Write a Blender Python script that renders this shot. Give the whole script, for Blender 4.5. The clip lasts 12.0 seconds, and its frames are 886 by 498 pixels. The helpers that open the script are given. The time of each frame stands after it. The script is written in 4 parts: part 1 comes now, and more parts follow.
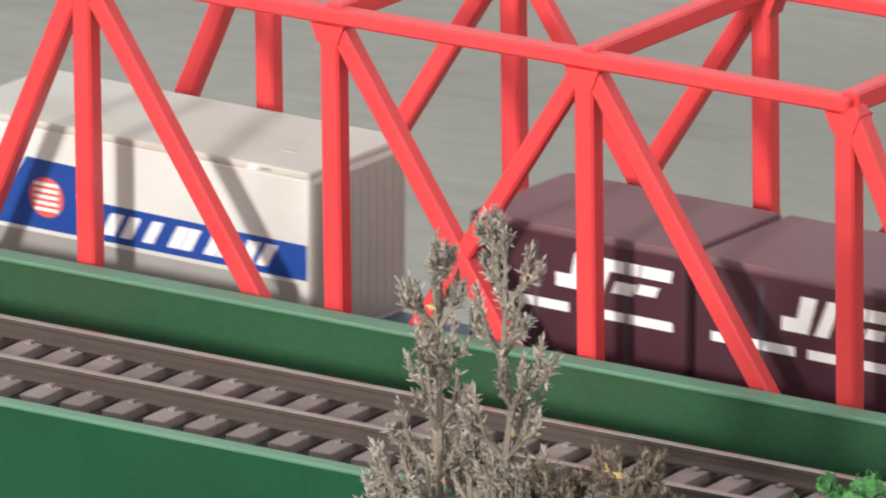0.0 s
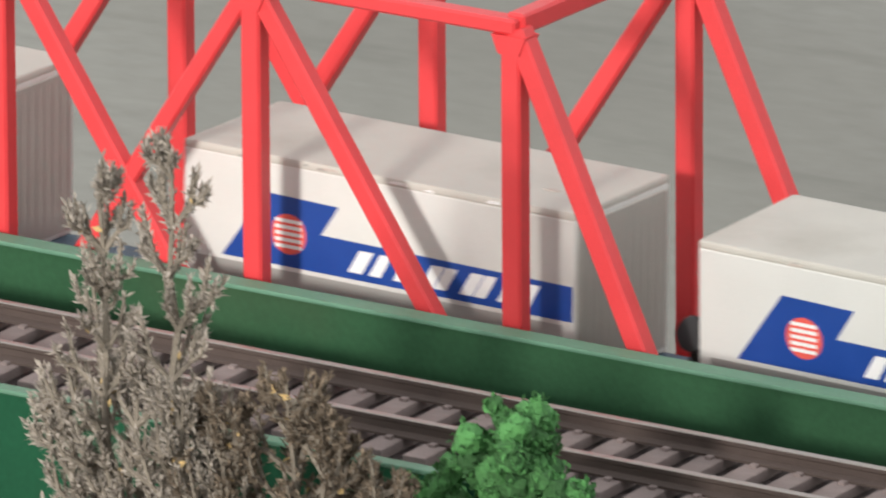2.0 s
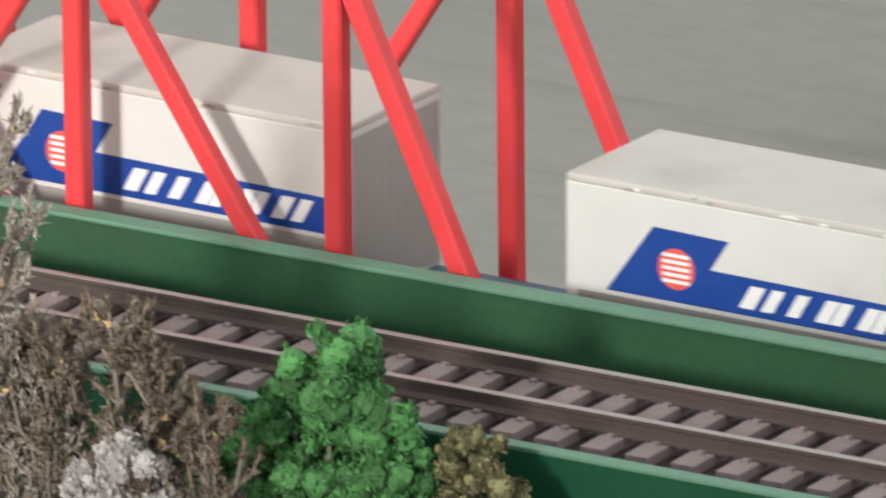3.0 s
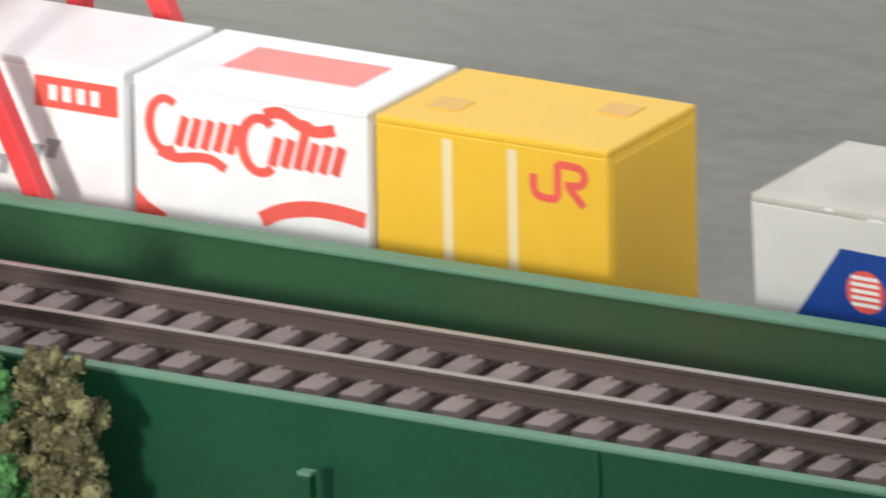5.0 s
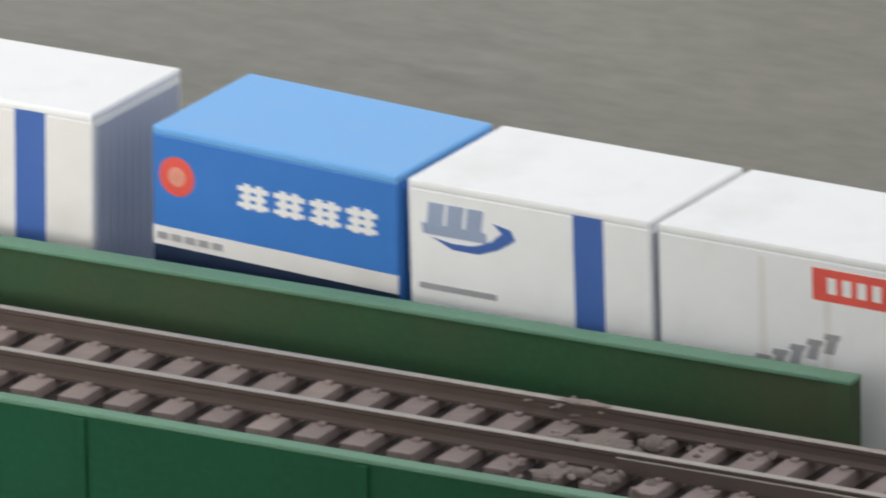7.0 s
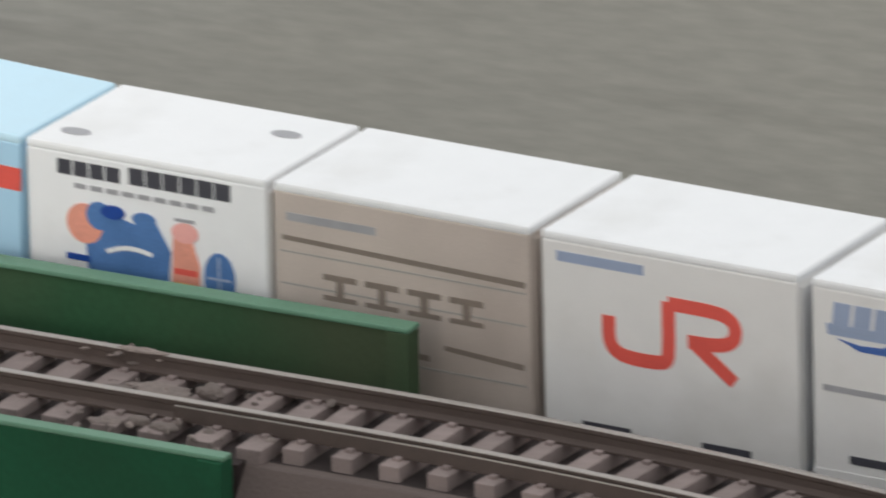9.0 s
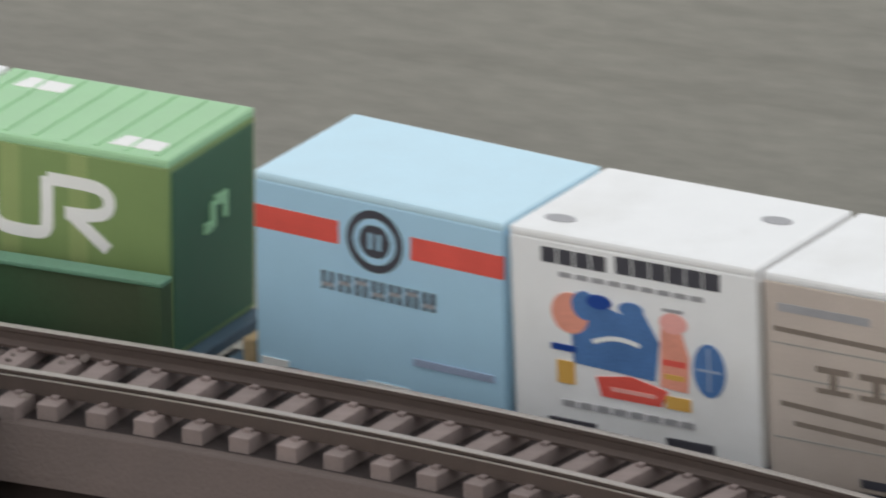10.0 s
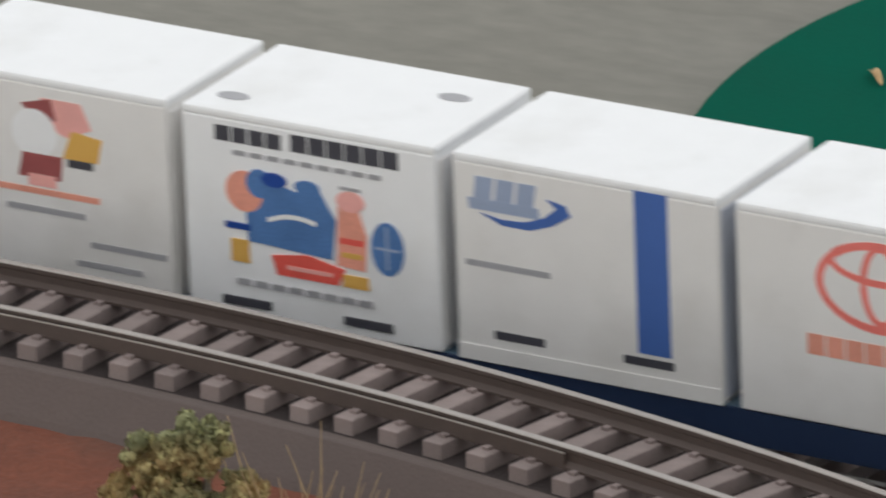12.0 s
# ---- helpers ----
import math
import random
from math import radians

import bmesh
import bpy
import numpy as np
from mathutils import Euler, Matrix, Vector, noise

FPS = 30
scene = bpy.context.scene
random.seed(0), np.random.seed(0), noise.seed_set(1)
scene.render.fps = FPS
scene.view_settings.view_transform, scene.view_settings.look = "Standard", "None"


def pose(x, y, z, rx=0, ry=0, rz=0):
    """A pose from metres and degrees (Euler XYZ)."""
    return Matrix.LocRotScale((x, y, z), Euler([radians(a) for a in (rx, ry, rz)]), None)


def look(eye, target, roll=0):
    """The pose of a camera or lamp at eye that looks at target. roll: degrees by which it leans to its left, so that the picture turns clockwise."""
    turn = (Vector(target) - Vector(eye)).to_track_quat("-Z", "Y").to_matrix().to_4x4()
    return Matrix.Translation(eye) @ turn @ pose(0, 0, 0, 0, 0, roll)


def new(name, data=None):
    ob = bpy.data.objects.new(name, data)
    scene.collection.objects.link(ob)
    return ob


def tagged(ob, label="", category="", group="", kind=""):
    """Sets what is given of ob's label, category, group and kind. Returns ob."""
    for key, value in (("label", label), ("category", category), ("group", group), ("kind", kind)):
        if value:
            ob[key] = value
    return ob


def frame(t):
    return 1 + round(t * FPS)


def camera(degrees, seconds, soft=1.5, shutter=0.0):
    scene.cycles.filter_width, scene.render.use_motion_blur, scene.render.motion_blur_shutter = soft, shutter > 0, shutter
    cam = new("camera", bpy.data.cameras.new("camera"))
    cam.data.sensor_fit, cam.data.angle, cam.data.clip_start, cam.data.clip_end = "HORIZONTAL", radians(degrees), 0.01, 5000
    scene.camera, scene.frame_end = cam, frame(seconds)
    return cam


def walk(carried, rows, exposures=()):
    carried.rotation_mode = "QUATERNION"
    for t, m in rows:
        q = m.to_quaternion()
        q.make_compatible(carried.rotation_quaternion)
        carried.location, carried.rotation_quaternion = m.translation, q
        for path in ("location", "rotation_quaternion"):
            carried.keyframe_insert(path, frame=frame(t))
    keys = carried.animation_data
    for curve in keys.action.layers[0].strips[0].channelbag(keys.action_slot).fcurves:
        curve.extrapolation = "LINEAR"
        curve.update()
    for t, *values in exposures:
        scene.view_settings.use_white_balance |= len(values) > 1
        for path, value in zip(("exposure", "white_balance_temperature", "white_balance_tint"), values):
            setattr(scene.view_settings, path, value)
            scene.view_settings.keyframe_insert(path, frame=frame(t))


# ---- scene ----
MM = 0.001
cam = camera(3.558, 12.0, soft=2.0, shutter=0.45)
EYE = (0.6118, -1.0619, 0.4167)
VIEW = [
    (0, -0.08520, -0.07242, 0.03201, -1.666),
    (0.5, -0.08039, -0.06953, 0.03076, -1.663),
    (1, -0.07199, -0.06445, 0.02889, -1.721),
    (1.5, -0.06573, -0.06075, 0.02742, -1.761),
    (2, -0.05953, -0.05766, 0.02466, -1.256),
    (2.5, -0.05341, -0.05480, 0.02159, -1.369),
    (3, -0.04524, -0.05088, 0.01793, -1.507),
    (3.5, -0.03751, -0.04756, 0.01372, -1.587),
    (3.7, -0.03449, -0.04597, 0.01288, -2.152),
    (5.3, -0.00624, -0.03012, 0.00888, -1.976),
    (5.5, -0.00200, -0.02780, 0.00833, -1.785),
    (6, 0.00735, -0.02251, 0.00782, -1.724),
    (6.5, 0.01795, -0.01676, 0.00694, -1.286),
    (6.7, 0.02215, -0.01458, 0.00645, -1.249),
    (8.3, 0.04938, -0.00132, 0.00230, -0.240),
    (8.5, 0.05277, 0.00020, 0.00160, -0.498),
    (9, 0.06358, 0.00547, 0.00070, -0.435),
    (9.5, 0.07460, 0.01045, -0.00087, -0.374),
    (10, 0.08390, 0.01404, -0.00349, -0.697),
    (10.5, 0.09370, 0.01758, -0.00658, -0.386),
    (11, 0.10329, 0.02081, -0.00996, -0.452),
    (11.5, 0.11248, 0.02397, -0.01277, -0.591),
    (12, 0.12172, 0.02695, -0.01587, -0.722),
]
EXPOSURES = [(0, 0.5), (1.0, 0.47), (2.0, 0.45), (3.0, 0.49), (3.6, 0.64), (5.3, 0.53), (6.0, 0.43), (6.7, 0.41), (8.3, 0.51), (9.0, 0.45), (10.0, 0.42), (10.5, 0.46), (11.0, 0.6), (11.5, 0.58), (12, 0.5)]
walk(cam, [(t, look(EYE, (x, y, z), r)) for t, x, y, z, r in VIEW], EXPOSURES)

# ---- light: hazy daylight from the camera's side ----
world = bpy.data.worlds.new("sky")
scene.world = world
world.use_nodes = True
SUN_ELEVATION, SUN_AZIMUTH = 17.0, -84.0
wn = world.node_tree
sky = wn.nodes.new("ShaderNodeTexSky")
sky.sky_type = "NISHITA"
sky.sun_disc = False
sky.sun_elevation = radians(SUN_ELEVATION)
sky.sun_rotation = radians(90 - SUN_AZIMUTH)
wn.nodes["Background"].inputs["Strength"].default_value = 0.114
veil = wn.nodes.new("ShaderNodeMix")
veil.data_type = "RGBA"
veil.inputs[0].default_value, veil.inputs[7].default_value = 0.8, (7.05, 7.0, 6.85, 1)
wn.links.new(sky.outputs[0], veil.inputs[6])
wn.links.new(veil.outputs[2], wn.nodes["Background"].inputs["Color"])
sun_data = bpy.data.lights.new("sun", "SUN")
sun_data.energy, sun_data.angle, sun_data.color = 2.25, radians(7.0), (1.0, 0.96, 0.91)
sun = new("sun", sun_data)
ce, se = math.cos(radians(SUN_ELEVATION)), math.sin(radians(SUN_ELEVATION))
ca, sa = math.cos(radians(SUN_AZIMUTH)), math.sin(radians(SUN_AZIMUTH))
sun.matrix_world = look((ca * ce * 3, sa * ce * 3, se * 3), (0, 0, 0))


# ---- materials ----
def mat(name, color, rough=0.5, metal=0.0, vary=0.12, scale=900.0, grain=6000.0, bump=0.15, dirt=None, dirt_amount=0.0, island=0.0, spec=0.5):
    """A painted or natural surface: base colour varied at two scales, stains, fine relief."""
    m = bpy.data.materials.new(name)
    m.use_nodes = True
    nt = m.node_tree
    b = nt.nodes["Principled BSDF"]
    b.inputs["Metallic"].default_value = metal
    b.inputs["Specular IOR Level"].default_value = spec
    co = nt.nodes.new("ShaderNodeTexCoord")
    n1 = nt.nodes.new("ShaderNodeTexNoise")
    n1.inputs["Scale"].default_value, n1.inputs["Detail"].default_value = scale, 4
    n2 = nt.nodes.new("ShaderNodeTexNoise")
    n2.inputs["Scale"].default_value, n2.inputs["Detail"].default_value = grain, 3
    for n in (n1, n2):
        nt.links.new(co.outputs["Object"], n.inputs["Vector"])
    mix = nt.nodes.new("ShaderNodeMix")
    mix.data_type, mix.blend_type = "RGBA", "MIX"
    lo = [max(0.0, c * (1 - vary)) for c in color]
    hi = [min(1.0, c * (1 + vary)) for c in color]
    mix.inputs[6].default_value, mix.inputs[7].default_value = (*lo, 1), (*hi, 1)
    add = nt.nodes.new("ShaderNodeMath")
    add.operation = "MULTIPLY_ADD"
    add.inputs[1].default_value, add.inputs[2].default_value = 0.5, 0.0
    nt.links.new(n2.outputs["Fac"], add.inputs[0])
    add2 = nt.nodes.new("ShaderNodeMath")
    add2.operation = "MULTIPLY_ADD"
    add2.inputs[1].default_value = 0.5
    nt.links.new(n1.outputs["Fac"], add2.inputs[0])
    nt.links.new(add.outputs[0], add2.inputs[2])
    fac = add2.outputs[0]
    if island:
        geo = nt.nodes.new("ShaderNodeNewGeometry")
        info = nt.nodes.new("ShaderNodeObjectInfo")
        s1 = nt.nodes.new("ShaderNodeMath")
        s1.operation = "ADD"
        nt.links.new(geo.outputs["Random Per Island"], s1.inputs[0])
        nt.links.new(info.outputs["Random"], s1.inputs[1])
        s2 = nt.nodes.new("ShaderNodeMath")
        s2.operation = "MULTIPLY_ADD"
        s2.inputs[1].default_value = island
        nt.links.new(s1.outputs[0], s2.inputs[0])
        off = nt.nodes.new("ShaderNodeMath")
        off.operation = "SUBTRACT"
        off.inputs[1].default_value = island
        nt.links.new(fac, off.inputs[0])
        nt.links.new(off.outputs[0], s2.inputs[2])
        fac = s2.outputs[0]
    ramp = nt.nodes.new("ShaderNodeMapRange")
    ramp.inputs[1].default_value, ramp.inputs[2].default_value = 0.25, 0.75
    nt.links.new(fac, ramp.inputs[0])
    nt.links.new(ramp.outputs[0], mix.inputs[0])
    col = mix.outputs[2]
    if dirt:
        n3 = nt.nodes.new("ShaderNodeTexNoise")
        n3.inputs["Scale"].default_value, n3.inputs["Detail"].default_value = scale * 0.35, 6
        nt.links.new(co.outputs["Object"], n3.inputs["Vector"])
        mr = nt.nodes.new("ShaderNodeMapRange")
        mr.inputs[1].default_value, mr.inputs[2].default_value, mr.inputs[4].default_value = 0.48, 0.72, dirt_amount
        nt.links.new(n3.outputs["Fac"], mr.inputs[0])
        dm = nt.nodes.new("ShaderNodeMix")
        dm.data_type = "RGBA"
        dm.inputs[7].default_value = (*dirt, 1)
        nt.links.new(mr.outputs[0], dm.inputs[0])
        nt.links.new(col, dm.inputs[6])
        col = dm.outputs[2]
    nt.links.new(col, b.inputs["Base Color"])
    rr = nt.nodes.new("ShaderNodeMapRange")
    rr.inputs[3].default_value, rr.inputs[4].default_value = max(0.05, rough - 0.1), min(1.0, rough + 0.1)
    nt.links.new(n1.outputs["Fac"], rr.inputs[0])
    nt.links.new(rr.outputs[0], b.inputs["Roughness"])
    if bump:
        bp = nt.nodes.new("ShaderNodeBump")
        bp.inputs["Strength"].default_value, bp.inputs["Distance"].default_value = bump, 0.0003
        nt.links.new(n2.outputs["Fac"], bp.inputs["Height"])
        nt.links.new(bp.outputs[0], b.inputs["Normal"])
    return m


def ground_material():
    """Grey trowelled concrete with long faint streaks."""
    m = mat("concrete", (0.275, 0.272, 0.245), rough=0.85, vary=0.22, scale=9, grain=170, bump=0.5, dirt=(0.2, 0.195, 0.17), dirt_amount=0.7)
    nt = m.node_tree
    co = next(n for n in nt.nodes if n.type == "TEX_COORD")
    mp = nt.nodes.new("ShaderNodeMapping")
    mp.inputs["Rotation"].default_value, mp.inputs["Scale"].default_value = (0, 0, 0.45), (0.75, 1.35, 1)
    nt.links.new(co.outputs["Object"], mp.inputs["Vector"])
    for n in nt.nodes:
        if n.type == "TEX_NOISE":
            nt.links.new(mp.outputs[0], n.inputs["Vector"])
    b = nt.nodes["Principled BSDF"]
    col = b.inputs["Base Color"].links[0].from_socket
    # one broad brownish patch with a ragged edge, dimming put into the floor colour
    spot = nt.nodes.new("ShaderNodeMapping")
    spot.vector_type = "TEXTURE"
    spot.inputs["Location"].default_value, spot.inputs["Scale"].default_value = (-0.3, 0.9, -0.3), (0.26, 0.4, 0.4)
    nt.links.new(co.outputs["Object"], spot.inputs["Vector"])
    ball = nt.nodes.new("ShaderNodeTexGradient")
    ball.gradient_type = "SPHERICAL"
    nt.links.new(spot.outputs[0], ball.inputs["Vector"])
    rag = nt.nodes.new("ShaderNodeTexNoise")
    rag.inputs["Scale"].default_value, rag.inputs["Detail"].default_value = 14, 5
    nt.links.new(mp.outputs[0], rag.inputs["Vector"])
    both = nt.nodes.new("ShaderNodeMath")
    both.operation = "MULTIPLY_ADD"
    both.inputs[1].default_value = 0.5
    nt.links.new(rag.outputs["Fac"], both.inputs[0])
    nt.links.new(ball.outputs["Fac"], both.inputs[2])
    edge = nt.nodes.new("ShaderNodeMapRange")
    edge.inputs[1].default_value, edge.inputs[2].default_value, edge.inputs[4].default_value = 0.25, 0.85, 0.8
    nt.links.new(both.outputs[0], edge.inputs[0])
    dimmed = nt.nodes.new("ShaderNodeMix")
    dimmed.data_type, dimmed.blend_type = "RGBA", "MULTIPLY"
    dimmed.inputs[7].default_value = (0.7, 0.67, 0.63, 1)
    nt.links.new(edge.outputs[0], dimmed.inputs[0])
    nt.links.new(col, dimmed.inputs[6])
    # thin dark trowel strokes
    long_way = nt.nodes.new("ShaderNodeMapping")
    long_way.inputs["Rotation"].default_value, long_way.inputs["Scale"].default_value = (0, 0, 0.3), (4, 34, 1)
    nt.links.new(co.outputs["Object"], long_way.inputs["Vector"])
    lines = nt.nodes.new("ShaderNodeTexNoise")
    lines.inputs["Scale"].default_value, lines.inputs["Detail"].default_value = 2.2, 6
    nt.links.new(long_way.outputs[0], lines.inputs["Vector"])
    thin = nt.nodes.new("ShaderNodeMapRange")
    thin.inputs[1].default_value, thin.inputs[2].default_value, thin.inputs[4].default_value = 0.56, 0.74, 0.6
    nt.links.new(lines.outputs["Fac"], thin.inputs[0])
    stroke = nt.nodes.new("ShaderNodeMix")
    stroke.data_type, stroke.blend_type = "RGBA", "MULTIPLY"
    stroke.inputs[7].default_value = (0.72, 0.71, 0.7, 1)
    nt.links.new(thin.outputs[0], stroke.inputs[0])
    nt.links.new(dimmed.outputs[2], stroke.inputs[6])
    nt.links.new(stroke.outputs[2], b.inputs["Base Color"])
    return m


MAT = dict(
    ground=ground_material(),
    wall=mat("grey_render", (0.3, 0.29, 0.27), rough=0.9, vary=0.1, scale=8, grain=200, bump=0.2),
    # pale green: the flange's top light and gloss are partly in this colour
    flange=mat("pale_green_plastic", (0.115, 0.25, 0.165), rough=0.55, vary=0.12, scale=200, grain=2000, bump=0.1, dirt=(0.08, 0.18, 0.115), dirt_amount=0.4),
    red=mat("red_paint", (0.72, 0.05, 0.056), spec=0.5, rough=0.45, vary=0.1, scale=300, bump=0.1, dirt=(0.5, 0.05, 0.05), dirt_amount=0.25),
    green=mat("green_plastic", (0.0095, 0.073, 0.034), spec=0.2, rough=0.55, vary=0.2, scale=80, grain=1500, bump=0.12, dirt=(0.014, 0.045, 0.022), dirt_amount=0.6),
    dusty=mat("dusty_green_plastic", (0.03, 0.092, 0.043), spec=0.15, rough=0.65, vary=0.2, scale=60, grain=1500, bump=0.15, dirt=(0.072, 0.082, 0.048), dirt_amount=0.75),
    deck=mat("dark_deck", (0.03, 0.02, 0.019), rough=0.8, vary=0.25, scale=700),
    sleeper=mat("weathered_sleeper", (0.265, 0.212, 0.2), rough=0.8, vary=0.25, scale=600, island=0.3, dirt=(0.15, 0.115, 0.105), dirt_amount=0.5),
    rail=mat("rusty_rail", (0.075, 0.053, 0.045), rough=0.6, metal=0.0, vary=0.2, scale=500),
    head=mat("rail_head", (0.4, 0.365, 0.335), rough=0.38, metal=0.9, vary=0.1, scale=500),
    bed=mat("roadbed", (0.118, 0.09, 0.082), rough=0.85, vary=0.15, scale=260, grain=3000, bump=0.3, dirt=(0.115, 0.088, 0.08), dirt_amount=0.5),
    trough=mat("shaded_dark_ballast", (0.028, 0.019, 0.018), rough=0.9, vary=0.3, scale=700, grain=3000, bump=0.6),
    plank=mat("grey_board", (0.14, 0.13, 0.12), rough=0.85, vary=0.2, scale=40, grain=600, bump=0.3),
    # ends of the arc boxes; their shade is put into the blue-grey
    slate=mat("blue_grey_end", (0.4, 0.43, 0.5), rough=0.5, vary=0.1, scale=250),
    fadedleaf=mat("faded_yellow_leaf", (0.5, 0.36, 0.16), rough=0.8, vary=0.4, scale=300, island=0.6),
    soil=mat("red_soil", (0.17, 0.054, 0.03), rough=0.95, vary=0.35, scale=160, grain=1600, bump=0.8, dirt=(0.09, 0.055, 0.04), dirt_amount=0.8),
    navy=mat("navy_chassis", (0.014, 0.03, 0.075), rough=0.5, vary=0.2, scale=500),
    deckblue=mat("dull_blue_deck", (0.07, 0.12, 0.17), rough=0.6, vary=0.2, scale=300),
    black=mat("black_plastic", (0.02, 0.02, 0.022), rough=0.55, vary=0.2, scale=600),
    white=mat("white_plastic", (0.86, 0.87, 0.88), rough=0.45, vary=0.04, scale=250, bump=0.06, dirt=(0.6, 0.59, 0.56), dirt_amount=0.35),
    offwhite=mat("off_white_plastic", (0.79, 0.78, 0.765), rough=0.5, vary=0.05, scale=250, bump=0.06, dirt=(0.52, 0.5, 0.46), dirt_amount=0.4),
    shell=mat("grey_white_shell", (0.68, 0.68, 0.65), rough=0.5, vary=0.08, scale=140, bump=0.1, dirt=(0.42, 0.39, 0.35), dirt_amount=0.6),
    lid=mat("weathered_lid", (0.55, 0.53, 0.48), rough=0.6, vary=0.08, scale=220, bump=0.1, dirt=(0.33, 0.3, 0.25), dirt_amount=0.5),
    grey=mat("grey_plastic", (0.33, 0.32, 0.3), rough=0.55, vary=0.1, scale=300),
    # end shade of the long boxes is put into this darker grimy grey
    endgrey=mat("shaded_grimy_end", (0.4, 0.385, 0.35), rough=0.6, vary=0.12, scale=160, bump=0.1, dirt=(0.28, 0.26, 0.22), dirt_amount=0.5),
    tan=mat("tan_plastic", (0.54, 0.47, 0.42), rough=0.55, vary=0.16, scale=130, dirt=(0.3, 0.245, 0.205), dirt_amount=0.75),
    tan_dark=mat("tan_shade_print", (0.22, 0.18, 0.15), rough=0.6, vary=0.2, scale=400),
    yellow=mat("yellow_plastic", (0.82, 0.5, 0.04), rough=0.45, vary=0.06, scale=250, bump=0.06),
    cream=mat("cream_stripe", (0.8, 0.68, 0.42), rough=0.5, vary=0.06),
    sky=mat("pale_blue_plastic", (0.42, 0.66, 0.84), rough=0.45, vary=0.05, scale=250, bump=0.06),
    blue=mat("blue_plastic", (0.05, 0.2, 0.58), rough=0.42, vary=0.08, scale=250, bump=0.06),
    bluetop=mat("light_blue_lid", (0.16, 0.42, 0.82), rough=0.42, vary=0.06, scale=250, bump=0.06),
    royal=mat("royal_blue_print", (0.012, 0.06, 0.3), rough=0.4, vary=0.12, scale=300),
    printblue=mat("blue_print", (0.06, 0.14, 0.42), rough=0.45, vary=0.12, scale=300),
    lightprint=mat("pale_blue_print", (0.33, 0.4, 0.55), rough=0.45, vary=0.12, scale=300),
    printred=mat("red_print", (0.78, 0.11, 0.085), rough=0.5, vary=0.16, scale=300),
    fadedred=mat("faded_red_print", (0.82, 0.2, 0.17), rough=0.5, vary=0.2, scale=260),
    picblue=mat("soft_blue_print", (0.08, 0.19, 0.43), rough=0.5, vary=0.3, scale=260),
    orange=mat("salmon_print", (0.8, 0.34, 0.25), rough=0.5, vary=0.22, scale=300),
    roofred=mat("pale_roof_red", (0.84, 0.27, 0.25), rough=0.5, vary=0.15, scale=260),
    # lid of the sky box: bright top light is put into this paler blue
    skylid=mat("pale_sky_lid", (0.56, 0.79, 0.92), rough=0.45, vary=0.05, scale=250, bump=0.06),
    dullred=mat("dull_dark_red_print", (0.33, 0.085, 0.085), rough=0.5, vary=0.25, scale=300),
    pink=mat("pink_print", (0.85, 0.42, 0.38), rough=0.5, vary=0.15, scale=300),
    gold=mat("gold_print", (0.72, 0.42, 0.1), rough=0.5, vary=0.1, scale=300),
    ink=mat("dark_print", (0.06, 0.06, 0.075), rough=0.5, vary=0.2, scale=400),
    greyprint=mat("grey_print", (0.36, 0.36, 0.38), rough=0.5, vary=0.15, scale=400),
    chalk=mat("white_print", (0.85, 0.85, 0.84), rough=0.5, vary=0.04, scale=300),
    leafgreen=mat("container_green", (0.215, 0.31, 0.115), rough=0.5, vary=0.08, scale=250, bump=0.06),
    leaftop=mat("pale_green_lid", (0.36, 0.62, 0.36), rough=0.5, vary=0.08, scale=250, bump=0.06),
    stripegreen=mat("faded_green_stripe", (0.3, 0.38, 0.15), rough=0.5, vary=0.1, scale=250),
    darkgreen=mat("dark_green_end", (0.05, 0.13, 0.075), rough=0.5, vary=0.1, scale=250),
    brown=mat("maroon_plastic", (0.062, 0.018, 0.03), rough=0.45, vary=0.1, scale=250, bump=0.06),
    browntop=mat("paler_maroon_lid", (0.17, 0.085, 0.1), rough=0.6, vary=0.1, scale=200),
    turf=mat("green_felt", (0.0, 0.085, 0.054), spec=0.05, rough=0.95, vary=0.1, scale=60, grain=900, bump=0.2),
    bark=mat("dry_twig", (0.26, 0.225, 0.18), rough=0.9, vary=0.3, scale=900, island=0.3),
    dry=mat("dry_leaf", (0.315, 0.28, 0.24), rough=0.85, vary=0.42, scale=200, island=0.8),
    rust=mat("brown_dry_leaf", (0.29, 0.225, 0.16), rough=0.9, vary=0.5, scale=200, island=0.8),
    foam=mat("green_foam", (0.075, 0.225, 0.068), rough=0.9, vary=0.5, scale=500, grain=3000, bump=0.6, island=0.5),
    olive=mat("olive_foam", (0.22, 0.21, 0.1), rough=0.9, vary=0.5, scale=400, grain=3000, bump=0.6, island=0.7),
    yellowgreen=mat("yellow_green_foam", (0.36, 0.37, 0.18), rough=0.9, vary=0.55, scale=300, grain=3000, bump=0.6, island=0.8, dirt=(0.5, 0.27, 0.1), dirt_amount=0.8),
    pale=mat("pale_stone_foam", (0.4, 0.375, 0.355), rough=0.9, vary=0.35, scale=400, grain=3000, bump=0.6, island=0.6),
    crumbs=mat("dusty_crumbs", (0.25, 0.205, 0.185), rough=0.9, vary=0.35, scale=400, grain=3000, bump=0.5, island=0.6),
    straw=mat("straw", (0.5, 0.36, 0.2), rough=0.85, vary=0.3, scale=400, island=0.4),
)


